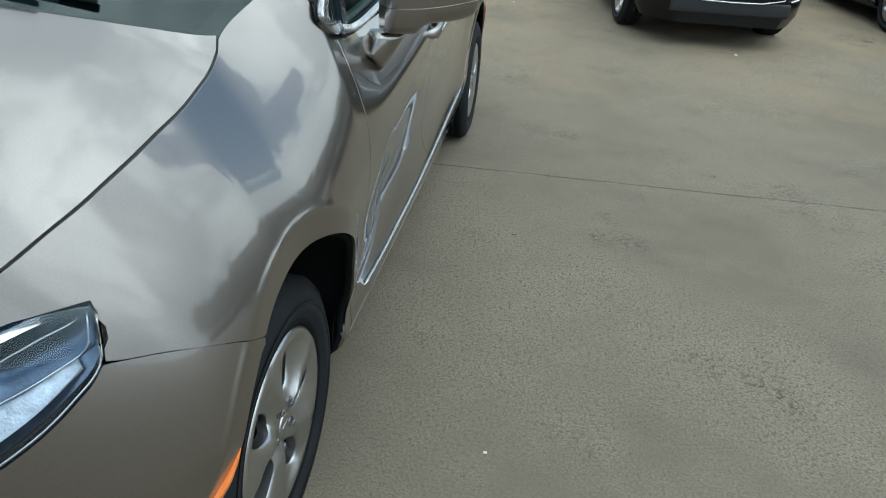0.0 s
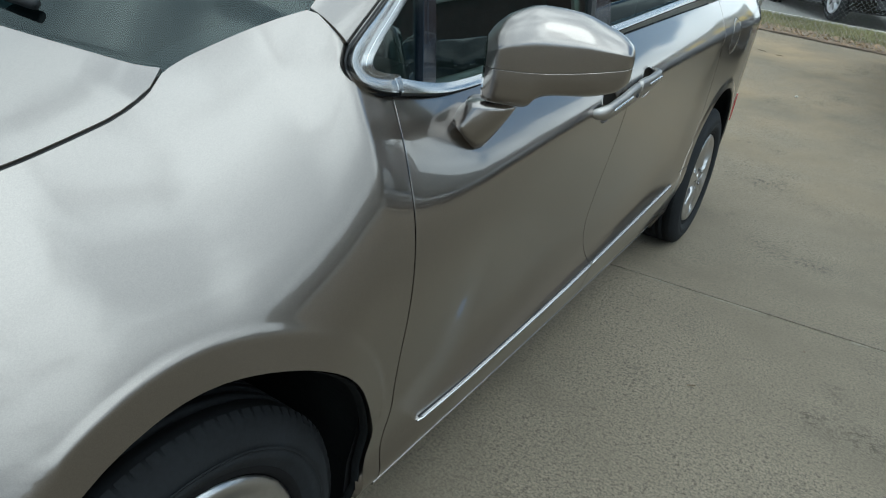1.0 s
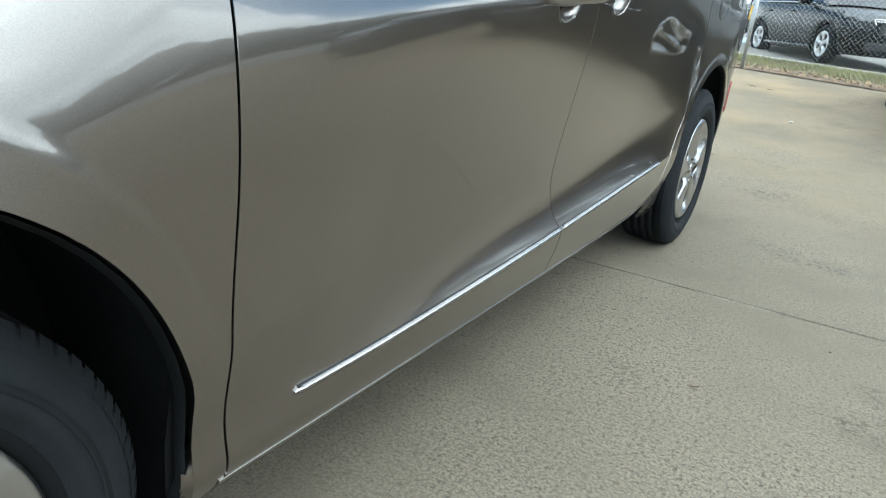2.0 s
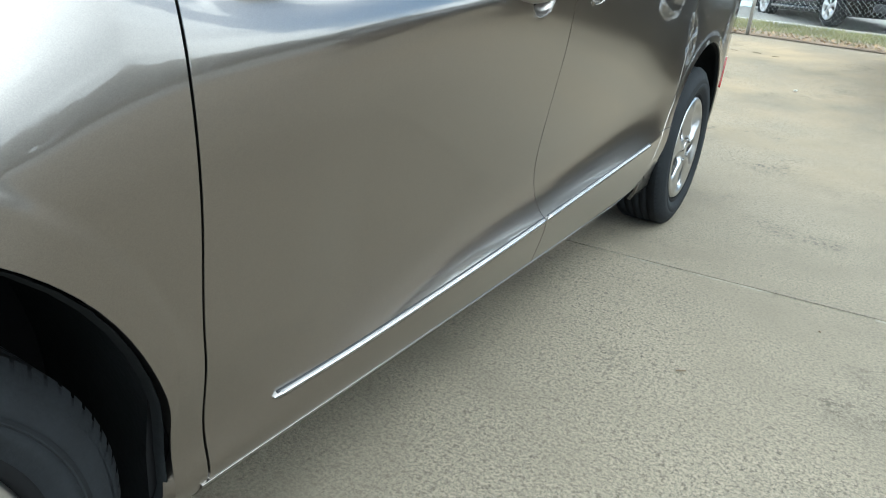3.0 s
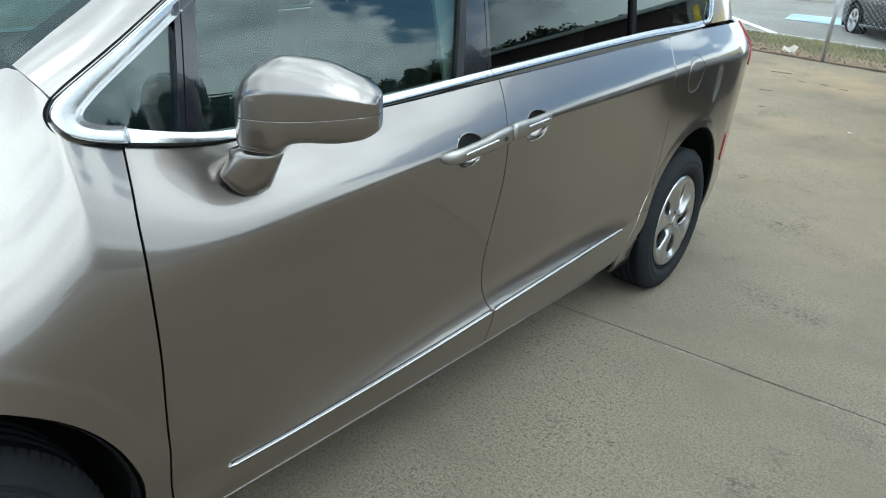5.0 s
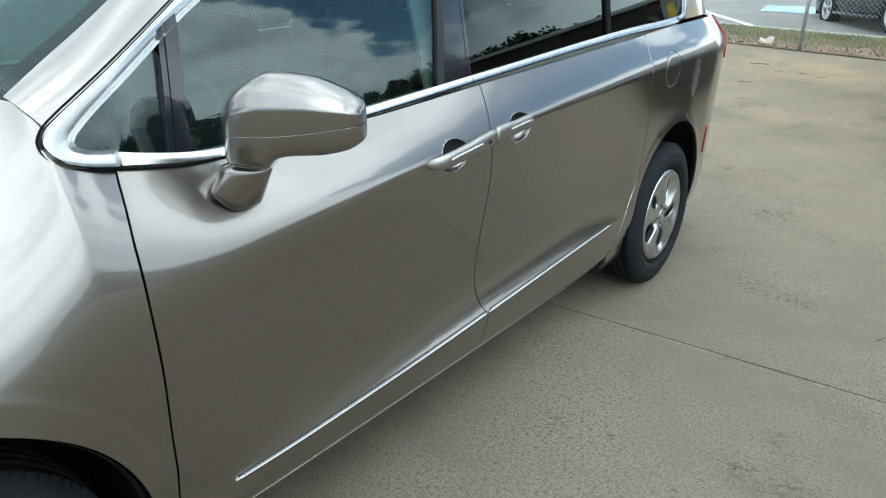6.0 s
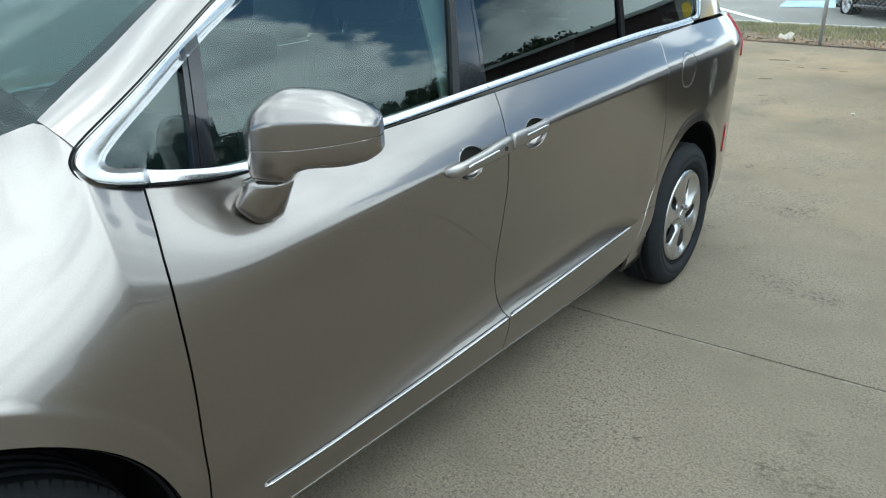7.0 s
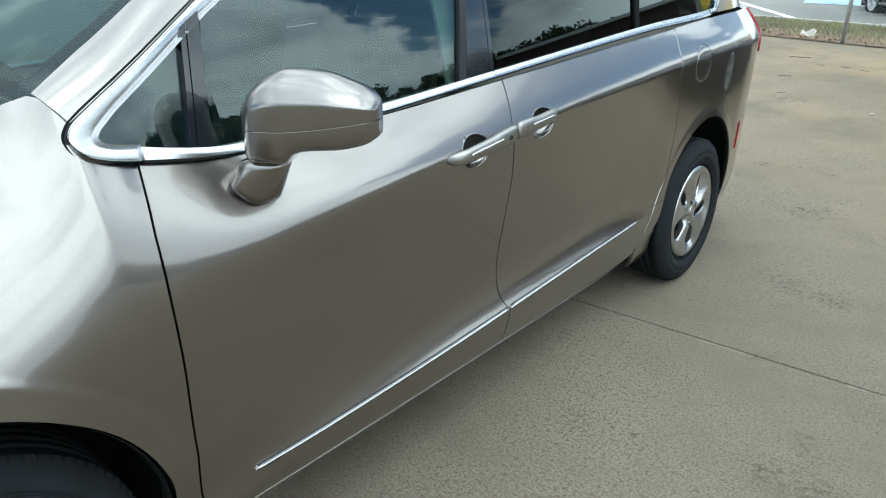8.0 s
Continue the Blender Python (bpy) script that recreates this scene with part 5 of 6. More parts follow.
# wiper
for x0, x1, n_ in ((-0.42, -1.0, 0), (-1.1, -1.62, 1)):
    bm = bmesh.new()
    pts = []
    for i in range(13):
        f = i / 12
        x = x0 + (x1 - x0) * f
        u = abs(x - MID) / 0.8
        pts.append(Vector((x, cowl_y(x) + 0.05 + 0.055 * f, 1.262 - 0.05 * u ** 2.2 + 0.012 + 0.022 * f)))
    tube(bm, pts, 0.009, 6)
    tube(bm, [p + Vector((0, -0.012, 0.012)) for p in pts[2:11]], 0.006, 6)
    part("wiper", bm, M_PLASTIC, van, "black windscreen wiper")

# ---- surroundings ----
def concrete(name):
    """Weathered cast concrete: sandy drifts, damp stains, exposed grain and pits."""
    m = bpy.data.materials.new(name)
    m.use_nodes = True
    n, l = m.node_tree.nodes, m.node_tree.links
    p = n["Principled BSDF"]
    co = n.new("ShaderNodeTexCoord")

    def field(scale, low, high, detail=6, rough=0.6, kind="ShaderNodeTexNoise"):
        t = n.new(kind)
        t.inputs["Scale"].default_value = scale
        if kind == "ShaderNodeTexNoise":
            t.inputs["Detail"].default_value = detail
            t.inputs["Roughness"].default_value = rough
        l.new(co.outputs["Object"], t.inputs["Vector"])
        r = n.new("ShaderNodeMapRange")
        r.inputs["From Min"].default_value, r.inputs["From Max"].default_value = low, high
        l.new(t.outputs["Fac" if kind == "ShaderNodeTexNoise" else "Distance"], r.inputs["Value"])
        return r.outputs["Result"]

    def blend(fac, a_, b_, mode="MIX"):
        x = n.new("ShaderNodeMixRGB")
        x.blend_type = mode
        for k, v in (("Fac", fac), ("Color1", a_), ("Color2", b_)):
            if isinstance(v, (tuple, float)):
                x.inputs[k].default_value = v if isinstance(v, float) else (*v, 1)
            else:
                l.new(v, x.inputs[k])
        return x.outputs["Color"]

    def gain(v, k):
        x = n.new("ShaderNodeMath")
        x.operation = "MULTIPLY"
        l.new(v, x.inputs[0])
        x.inputs[1].default_value = k
        return x.outputs["Value"]

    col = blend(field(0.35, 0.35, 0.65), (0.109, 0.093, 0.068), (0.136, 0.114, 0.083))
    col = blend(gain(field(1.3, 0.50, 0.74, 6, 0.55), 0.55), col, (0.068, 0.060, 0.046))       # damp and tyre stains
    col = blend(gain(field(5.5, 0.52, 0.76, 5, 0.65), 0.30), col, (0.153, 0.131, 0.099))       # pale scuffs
    sep = n.new("ShaderNodeSeparateXYZ")
    l.new(co.outputs["Object"], sep.inputs["Vector"])
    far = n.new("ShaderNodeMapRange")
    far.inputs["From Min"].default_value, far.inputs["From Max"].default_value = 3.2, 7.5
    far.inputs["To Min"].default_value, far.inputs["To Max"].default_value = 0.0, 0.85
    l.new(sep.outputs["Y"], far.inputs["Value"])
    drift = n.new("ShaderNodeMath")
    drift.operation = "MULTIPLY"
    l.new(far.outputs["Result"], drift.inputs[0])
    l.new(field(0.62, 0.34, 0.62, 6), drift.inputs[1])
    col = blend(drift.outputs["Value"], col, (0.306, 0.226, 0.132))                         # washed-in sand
    coarse = field(0.8, 0.36, 0.58, 4, 0.55)                                               # where the cement skin has worn off
    grain = field(120.0, 0.38, 0.62, 3, 0.75)
    stone = field(210.0, 0.05, 0.55, kind="ShaderNodeTexVoronoi")
    worn = n.new("ShaderNodeMath")
    worn.operation = "MULTIPLY_ADD"
    l.new(coarse, worn.inputs[0])
    worn.inputs[1].default_value, worn.inputs[2].default_value = 0.86, 0.14
    grit_ = n.new("ShaderNodeMath")
    grit_.operation = "MULTIPLY"
    l.new(worn.outputs["Value"], grit_.inputs[0])
    l.new(grain, grit_.inputs[1])
    col = blend(grit_.outputs["Value"], col, (0.255, 0.219, 0.164))
    pits = n.new("ShaderNodeMath")
    pits.operation = "MULTIPLY"
    l.new(worn.outputs["Value"], pits.inputs[0])
    l.new(field(62.0, 0.53, 0.63, 4, 0.8), pits.inputs[1])
    col = blend(gain(pits.outputs["Value"], 0.75), col, (0.034, 0.030, 0.024))
    spall = n.new("ShaderNodeMath")                                                        # clusters of deeper pits
    spall.operation = "MULTIPLY"
    l.new(field(1.7, 0.56, 0.66, 5, 0.6), spall.inputs[0])
    l.new(field(38.0, 0.50, 0.58, 4, 0.75), spall.inputs[1])
    col = blend(gain(spall.outputs["Value"], 0.65), col, (0.042, 0.037, 0.029))
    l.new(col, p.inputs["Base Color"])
    p.inputs["Roughness"].default_value = 0.9
    p.inputs["Specular IOR Level"].default_value = 0.3
    rise = n.new("ShaderNodeMath")
    rise.operation = "MULTIPLY_ADD"
    l.new(stone, rise.inputs[0])
    rise.inputs[1].default_value = -0.8
    l.new(grain, rise.inputs[2])
    high = n.new("ShaderNodeMath")
    high.operation = "MULTIPLY"
    l.new(rise.outputs["Value"], high.inputs[0])
    l.new(worn.outputs["Value"], high.inputs[1])
    b = n.new("ShaderNodeBump")
    b.inputs["Strength"].default_value = 0.65
    b.inputs["Distance"].default_value = 0.0028
    l.new(high.outputs["Value"], b.inputs["Height"])
    l.new(b.outputs["Normal"], p.inputs["Normal"])
    return m


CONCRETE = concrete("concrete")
ASPHALT = material("asphalt", (0.185, 0.178, 0.16), 0.9, noise_scale=0.7, amount=0.18, bump=0.5, bump_scale=120)
SOIL = material("bare_soil", (0.16, 0.115, 0.075), 0.95, noise_scale=3, amount=0.3, bump=0.8, bump_scale=40)
KERB = material("kerb_concrete", (0.42, 0.40, 0.36), 0.85, noise_scale=3, amount=0.12, bump=0.4, bump_scale=120)
WHITE = material("road_paint", (0.75, 0.75, 0.73), 0.7, noise_scale=6, amount=0.1)
BLUE = material("blue_road_paint", (0.30, 0.42, 0.48), 0.7, noise_scale=2, amount=0.2)
GALV = material("galvanised_steel", (0.42, 0.43, 0.43), 0.45, 0.9, noise_scale=12, amount=0.12)
GRASS = material("dry_grass", (0.20, 0.20, 0.085), 0.8, noise_scale=1.2, amount=0.35)
LEAF = material("dry_leaf", (0.30, 0.20, 0.11), 0.8, noise_scale=5, amount=0.3)
FOLIAGE = material("foliage", (0.045, 0.07, 0.028), 0.75, noise_scale=0.4, amount=0.35)
BARK = material("bark", (0.09, 0.07, 0.05), 0.9, noise_scale=4, amount=0.3, bump=0.6, bump_scale=20)


def strip_mesh(bm, x0, x1, ylist, lift=0.0, nx=2, skew=0.0):
    rows = []
    for y in ylist:
        rows.append([bm.verts.new((x0 + (x1 - x0) * i / nx, y + skew * (x0 + (x1 - x0) * i / nx), ground_z(y + skew * (x0 + (x1 - x0) * i / nx)) + lift)) for i in range(nx + 1)])
    for r0, r1 in zip(rows, rows[1:]):
        for i in range(nx):
            bm.faces.new((r0[i], r0[i + 1], r1[i + 1], r1[i]))


bm = bmesh.new()
strip_mesh(bm, -900, 900, [-900, -60, 0, 4] + [4 + 0.5 * i for i in range(1, 34)] + [26, 40, 80, 200, 900], -0.02, 8)
tagged(part("ground", bm, ASPHALT, None), "worn asphalt and bare ground round the lot", "ground", kind="structure")

lot = tagged(new("pavement"), "grey concrete lot of large cast slabs", "pavement", kind="structure")
ROWS = [-21.3, -13.4, -5.45, 2.512, 11.9]
COLS = [-14.0, -3.2, 7.4, 18.0, 28.6, 39.2]
SKEW = 0.052
EDGE = -0.33      # the lot's far edge, the fence and the kerb run aslant
for r0, r1 in zip(ROWS, ROWS[1:]):
    for c0, c1 in zip(COLS, COLS[1:]):
        bm = bmesh.new()
        g = 0.0066
        ny = 24 if r1 > 4 else 4
        top_rows = []
        last = r1 > 11
        for i in range(ny + 1):
            y = r0 + g + (r1 - r0 - 2 * g) * i / ny
            sk = SKEW + (EDGE - SKEW) * (i / ny if last else 0)
            top_rows.append([Vector((c0 + g + (c1 - c0 - 2 * g) * j / 4, y + sk * (c0 + (c1 - c0) * j / 4), 0)) for j in range(5)])
        for row in top_rows:
            for p in row:
                p.z = ground_z(p.y)
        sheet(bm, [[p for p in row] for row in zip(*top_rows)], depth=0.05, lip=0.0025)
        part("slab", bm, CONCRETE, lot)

# fence
fence = tagged(new("fence"), "galvanised chain-link fence along a grass verge", "fence")


def fence_y(x):
    return 11.80 + EDGE * x


def fence_z(x):
    return ground_z(fence_y(x))


for k in range(9):
    x = -10.38 + 3.0 * k
    bm = bmesh.new()
    FENCE_Y, FZ = fence_y(x), fence_z(x)
    tube(bm, [(x, FENCE_Y, FZ - 0.05), (x, FENCE_Y, FZ + 1.55)], 0.03, 12)
    lathe(bm, [(0.0, 0.036), (0.03, 0.034), (0.05, 0.0)], 12, m=Matrix.Translation((x, FENCE_Y, FZ + 1.54)) @ Matrix.Rotation(-math.pi / 2, 4, "Y"))
    part("post", bm, GALV, fence, "steel fence post")
bm = bmesh.new()
tube(bm, [(-10.38 + 3.0 * k, fence_y(-10.38 + 3.0 * k), fence_z(-10.38 + 3.0 * k) + 1.5) for k in range(9)], 0.02, 8)
part("top_rail", bm, GALV, fence)
bm = bmesh.new()
P = 0.036
n = int(12 / P)
rows_n = int(1.45 / P)
for i in range(n):
    pts = []
    for j in range(rows_n + 1):
        x = -7.36 + P * i + (P / 2 if (i + j) % 2 else -P / 2) * 0.96
        pts.append((x, fence_y(x) - 0.035 + (0.004 if j % 2 else -0.004), fence_z(x) + 0.04 + P * j))
    tube(bm, pts, 0.0013, 3, cap=False)
tagged(part("wire_mesh", bm, GALV, fence, "diamond wire mesh", smooth=False), kind="stuff")

# verge, kerb, far lot
bm = bmesh.new()
strip_mesh(bm, -20, 20, [11.78, 11.95, 12.2, 12.6, 13.1, 13.6, 14.02], 0.014, 40, EDGE)
tagged(part("verge", bm, SOIL, None), "bare soil verge with patchy grass", "verge", kind="structure")
rng = random.Random(4)
bm = bmesh.new()
for k in range(26000):
    y = 11.95 + 2.05 * rng.random() ** 0.8
    x = -7 + 13 * rng.random()
    if y < 12.5 and rng.random() < 0.7:
        continue
    y += EDGE * x
    z = ground_z(y) + 0.018
    an, h, w = rng.random() * math.tau, 0.03 + 0.05 * rng.random(), 0.004 + 0.003 * rng.random()
    dx, dy = math.cos(an), math.sin(an)
    lx, ly = (rng.random() - 0.5) * 0.05, (rng.random() - 0.5) * 0.05
    bm.faces.new((bm.verts.new((x - dx * w, y - dy * w, z)), bm.verts.new((x + dx * w, y + dy * w, z)), bm.verts.new((x + lx, y + ly, z + h))))
tagged(part("grass", bm, GRASS, None, smooth=False), "short dry green grass on the verge", "grass", kind="stuff")
bm = bmesh.new()
for k in range(1500):
    x, y = -7 + 13 * rng.random(), 11.80 + 0.7 * rng.random() ** 1.5
    y += EDGE * x
    m = Matrix.Translation((x, y, ground_z(y) + 0.03 + 0.02 * rng.random())) @ Euler((rng.uniform(-0.7, 0.7), rng.uniform(-0.7, 0.7), rng.random() * 6)).to_matrix().to_4x4()
    s_ = 0.015 + 0.03 * rng.random()
    bm.faces.new([bm.verts.new(m @ Vector(c)) for c in ((-s_, 0, 0), (0, -s_ * 0.5, 0.004), (s_, 0, 0), (0, s_ * 0.5, 0.006))])
tagged(part("dead_leaves", bm, LEAF, None, smooth=False), "dry brown leaves along the verge", "leaves", kind="stuff")
bm = bmesh.new()
for y0, y1, h0, h1 in ((14.0, 14.012, 0.0, 0.05), (14.012, 14.12, 0.05, 0.05), (14.12, 14.135, 0.05, -0.03)):
    rows = []
    for y, h in ((y0, h0), (y1, h1)):
        rows.append([bm.verts.new((x, y + EDGE * x, ground_z(y + EDGE * x) + h)) for x in range(-20, 21)])
    for i in range(40):
        bm.faces.new((rows[0][i], rows[0][i + 1], rows[1][i + 1], rows[1][i]))
bmesh.ops.remove_doubles(bm, verts=bm.verts, dist=0.0005)
tagged(part("kerb", bm, KERB, None, smooth=False), "pale concrete kerb behind the verge", "kerb", kind="structure")
bm = bmesh.new()
strip_mesh(bm, -20, 20, [14.13 + 0.6 * i for i in range(12)] + [30, 45], -0.008, 40, EDGE)
tagged(part("road", bm, ASPHALT, None), "pale worn asphalt lot beyond the fence", "road", kind="structure")


# ---- parked cars beyond ----
M_CARLAMP = material("car_lamp", (0.20, 0.21, 0.22), 0.22, 0.5, coat=0.6, noise_scale=25, amount=0.5)


def far_car(name, label, at, turn, mat, length=4.7, width=1.84, height=1.62, group="parked cars", trim=True):
    """A parked car whose nose points along -y of its own, with lamps, grille, glass and wheels."""
    car = thing(name, label, "car", at, turn, group)
    hw, wb, r = width / 2, length * 0.585, 0.34
    y0, y1 = -0.9, length - 0.9
    zs = [(y0, 0.74), (y0 + 0.25, 0.88), (0.35, 1.03), (0.6, 1.06), (y1 - 0.3, 1.10), (y1, 1.0)]
    half = [(y0, 0.62), (y0 + 0.12, 0.78), (y0 + 0.4, 0.96), (0.0, 1.0), (wb, 1.0), (y1 - 0.25, 0.93), (y1, 0.72)]
    rows = []
    n = 44
    for i in range(n + 1):
        y = y0 + (y1 - y0) * i / n
        h, w = curve_at(zs, y), hw * curve_at(half, y)
        prof = [(w * 0.9, 0.20), (w * 0.97, 0.30), (w * 0.985, 0.45), (w, 0.62), (w * 0.995, 0.78), (w * 0.975, h - 0.1), (w * 0.93, h - 0.025), (w * 0.8, h), (w * 0.4, h + 0.02), (0, h + 0.025)]
        lift = 0.0
        row = []
        for x, z in prof:
            for cy in (0.0, wb):
                d = math.hypot(y - cy, z - r)
                if x > w * 0.85 and d < 0.39 and z < 0.75:
                    z = max(z, r + math.sqrt(max(0.0, 0.39 ** 2 - (y - cy) ** 2)))
            row.append(Vector((x, y, z)))
        rows.append(row + [Vector((-p.x, p.y, p.z)) for p in row[-2::-1]])
    bm = bmesh.new()
    sheet(bm, rows, depth=0.0)
    for e_ in (rows[0], rows[-1]):
        bm.faces.new([bm.verts.new(p) for p in e_])
    bmesh.ops.recalc_face_normals(bm, faces=bm.faces)
    part("body", bm, mat, car)
    g0, g1, g2, g3 = 0.25, 1.15, y1 - 0.75, y1 - 0.12
    zt = height

    def cabin(y):
        if y < g1:
            z = 1.04 + (zt - 1.06) * math.sin(math.pi / 2 * (y - g0) / (g1 - g0))
        elif y < g2:
            z = zt - 0.02 * ((y - g1) / (g2 - g1))
        else:
            z = zt - 0.02 - (zt - 1.12) * ((y - g2) / (g3 - g2)) ** 1.6
        return z

    rows = []
    for i in range(31):
        y = g0 + (g3 - g0) * i / 30
        z = cabin(y)
        k = (z - 1.0) / (zt - 1.0)
        w = hw * (0.93 - 0.20 * k)
        rows.append([Vector((hw * 0.93, y, 1.0)), Vector((w + 0.02, y, max(1.0, z - 0.06))), Vector((w - 0.05, y, z)), Vector((w * 0.5, y, z + 0.025)), Vector((0, y, z + 0.03)), Vector((-w * 0.5, y, z + 0.025)), Vector((-w + 0.05, y, z)), Vector((-w - 0.02, y, max(1.0, z - 0.06))), Vector((-hw * 0.93, y, 1.0))])
    bm = bmesh.new()
    sheet(bm, rows, depth=0.0)
    bmesh.ops.recalc_face_normals(bm, faces=bm.faces)
    part("cabin", bm, M_GLOSSBLACK, car, "dark glazed cabin")
    bm = bmesh.new()
    sheet(bm, [[p + Vector((0, 0, 0.008)) for p in row[1:8]] for row in rows[10:25]], depth=0.01)
    part("roof", bm, mat, car)
    for sgn in (-1, 1):
        bm = bmesh.new()
        tube(bm, [(sgn * hw * 0.94, y, curve_at(zs, y) - 0.005) for y in [0.7 + (y1 - 1.3) * i / 12 for i in range(13)]], 0.014, 6)
        part("belt_strip", bm, M_CHROME, car)
        for yy in (1.55, 2.55):
            bm = bmesh.new()
            box(bm, (sgn * hw * 0.80 - 0.12, yy, 1.02), (sgn * hw * 0.80 + 0.12, yy + 0.07, zt - 0.06), 0.02)
            part("door_pillar", bm, mat, car)
        bm = bmesh.new()
        box(bm, (sgn * (hw + 0.09) - 0.11, 0.72, 1.03), (sgn * (hw + 0.09) + 0.11, 0.86, 1.17), 0.05)
        part("door_mirror", bm, mat, car)
        for yy in (1.35, 2.4):
            bm = bmesh.new()
            box(bm, (sgn * hw - 0.02, yy, 0.90), (sgn * hw + 0.02, yy + 0.2, 0.925), 0.008)
            part("door_handle", bm, mat, car)
        bm = bmesh.new()
        rows2 = []
        for i in range(9):
            f = i / 8
            rows2.append([Vector((sgn * (hw * (0.60 + 0.335 * f)), y0 + 0.035 + 0.43 * f ** 1.6, 0.72 + 0.03 * f + (0.15 + 0.02 * f) * j / 4)) for j in range(5)])
        sheet(bm, rows2, depth=0.01, flip=sgn < 0)
        bmesh.ops.transform(bm, matrix=Matrix.Translation((sgn * 0.012, -0.015, 0)), verts=bm.verts)
        part("headlamp", bm, M_CARLAMP, car, "clear headlamp")
        bm = bmesh.new()
        box(bm, (sgn * hw * 0.99 - 0.03, 0.36, 0.24), (sgn * hw * 0.99 + 0.03, wb - 0.4, 0.30), 0.015)
        part("sill", bm, mat, car)
        for yy in (0.0, wb):
            wheel(car, sgn * (hw - 0.115), yy, sgn < 0, "wheel", 0.345, 0.4, None, True)
    bm = bmesh.new()
    for k in range(5):      # slats with an upturned face
        w_ = 0.43 + 0.022 * k
        slat = []
        for i in range(9):
            x_ = -w_ + 2 * w_ * i / 8
            yf = y0 - 0.034 + 0.045 * (x_ / 0.5) ** 2
            slat.append([Vector((x_, yf + d, 0.585 + 0.049 * k + h)) for d, h in ((0.02, -0.004), (0.0, 0.0), (0.003, 0.008), (0.018, 0.021), (0.03, 0.022))])
        sheet(bm, slat, depth=0.004)
    tube(bm, [(-0.56, y0 + 0.03, 0.82), (-0.45, y0 + 0.02, 0.57), (0.45, y0 + 0.02, 0.57), (0.56, y0 + 0.03, 0.82), (-0.56, y0 + 0.03, 0.82)], 0.015, 6)
    part("grille", bm, M_CHROME, car, "chrome grille bars")
    if trim:
        bm = bmesh.new()
        tube(bm, [(-0.56, y0 + 0.03, 0.66), (-0.52, y0 - 0.005, 0.47), (-0.3, y0 - 0.018, 0.43), (0.0, y0 - 0.02, 0.425), (0.3, y0 - 0.018, 0.43), (0.52, y0 - 0.005, 0.47), (0.56, y0 + 0.03, 0.66)], 0.009, 6)
        part("bumper_trim", bm, M_CHROME, car, "chrome lower bumper trim")
        for sgn in (-1, 1):
            bm = bmesh.new()
            tube(bm, [(sgn * 0.60, y0 + 0.02, 0.46), (sgn * 0.74, y0 + 0.14, 0.48), (sgn * 0.86, y0 + 0.32, 0.52)], 0.009, 6)
            part("bumper_trim", bm, M_CHROME, car, "chrome lower bumper trim")
    bm = bmesh.new()
    box(bm, (-0.44, y0 - 0.008, 0.58), (0.44, y0 + 0.05, 0.79), 0.01)
    box(bm, (-0.6, y0 - 0.012, 0.30), (0.6, y0 + 0.06, 0.44), 0.02)
    part("intake", bm, M_PLASTIC, car, "black intake")
    bm = bmesh.new()
    box(bm, (-hw * 0.9, y0 + 0.45, 0.2), (hw * 0.9, y1 - 0.3, 0.3))
    part("underbody", bm, M_DARK, car, smooth=False)
    return car


far_car("parked_car", "black car with chrome trim parked nose out on the lot", (2.06, 7.2, ground_z(7.2)), 8, M_BLACKCAR)
far_car("parked_car", "black car standing beside another on the lot", (5.32, 8.1, ground_z(8.1)), 8, M_BLACKCAR)
far_car("parked_car", "dark blue car parked beyond the chain-link fence", (0.27, 15.2, ground_z(15.3)), 32, M_GREYCAR, trim=False)
M_YELLOW = paint("yellow_paint", (0.75, 0.45, 0.02), 0.4, 0.0)
bus = thing("bus", "yellow bus parked far behind the fence", "bus", (-10.0, 46.0, ground_z(46.0)), 0)
bm = bmesh.new()
box(bm, (-4.5, -1.25, 0.45), (4.5, 1.25, 3.0), 0.18)
part("body", bm, M_YELLOW, bus)
for k in range(8):
    bm = bmesh.new()
    box(bm, (-4.2 + 1.05 * k, -1.29, 1.75), (-3.3 + 1.05 * k, -1.24, 2.5), 0.02)
    part("window", bm, M_GLOSSBLACK, bus, "dark bus window")
for x in (-2.8, 2.9):
    bm = bmesh.new()
    lathe(bm, [(-0.15, 0.2), (-0.15, 0.48), (0.15, 0.48), (0.15, 0.2)], 24, m=Matrix.Translation((x, -1.12, 0.48)) @ Matrix.Rotation(math.pi / 2, 4, "Z"))
    part("wheel", bm, M_RUBBER, bus, "black bus tyre")

# painted lines on the far lot
def painted(name, mat, label, corners):
    bm = bmesh.new()
    n = 8
    rows = []
    for i in range(n + 1):
        f = i / n
        a_ = Vector(corners[0]).lerp(Vector(corners[1]), f)
        b_ = Vector(corners[3]).lerp(Vector(corners[2]), f)
        rows.append([bm.verts.new((p.x, p.y, ground_z(p.y) + 0.004)) for p in (a_, a_.lerp(b_, 0.5), b_)])
    for r0, r1 in zip(rows, rows[1:]):
        for i in range(2):
            bm.faces.new((r0[i], r0[i + 1], r1[i + 1], r1[i]))
    tagged(part(name, bm, mat, None, smooth=False), label, "road marking", kind="structure")


painted("road_line", WHITE, "white painted parking line on asphalt", ((-2.68, 15.1), (-5.6, 19.2), (-5.75, 19.1), (-2.83, 15.05)))
painted("road_patch", BLUE, "pale blue painted patch on asphalt", ((-3.7, 18.6), (-2.4, 18.2), (-2.5, 20.0), (-4.0, 20.4)))

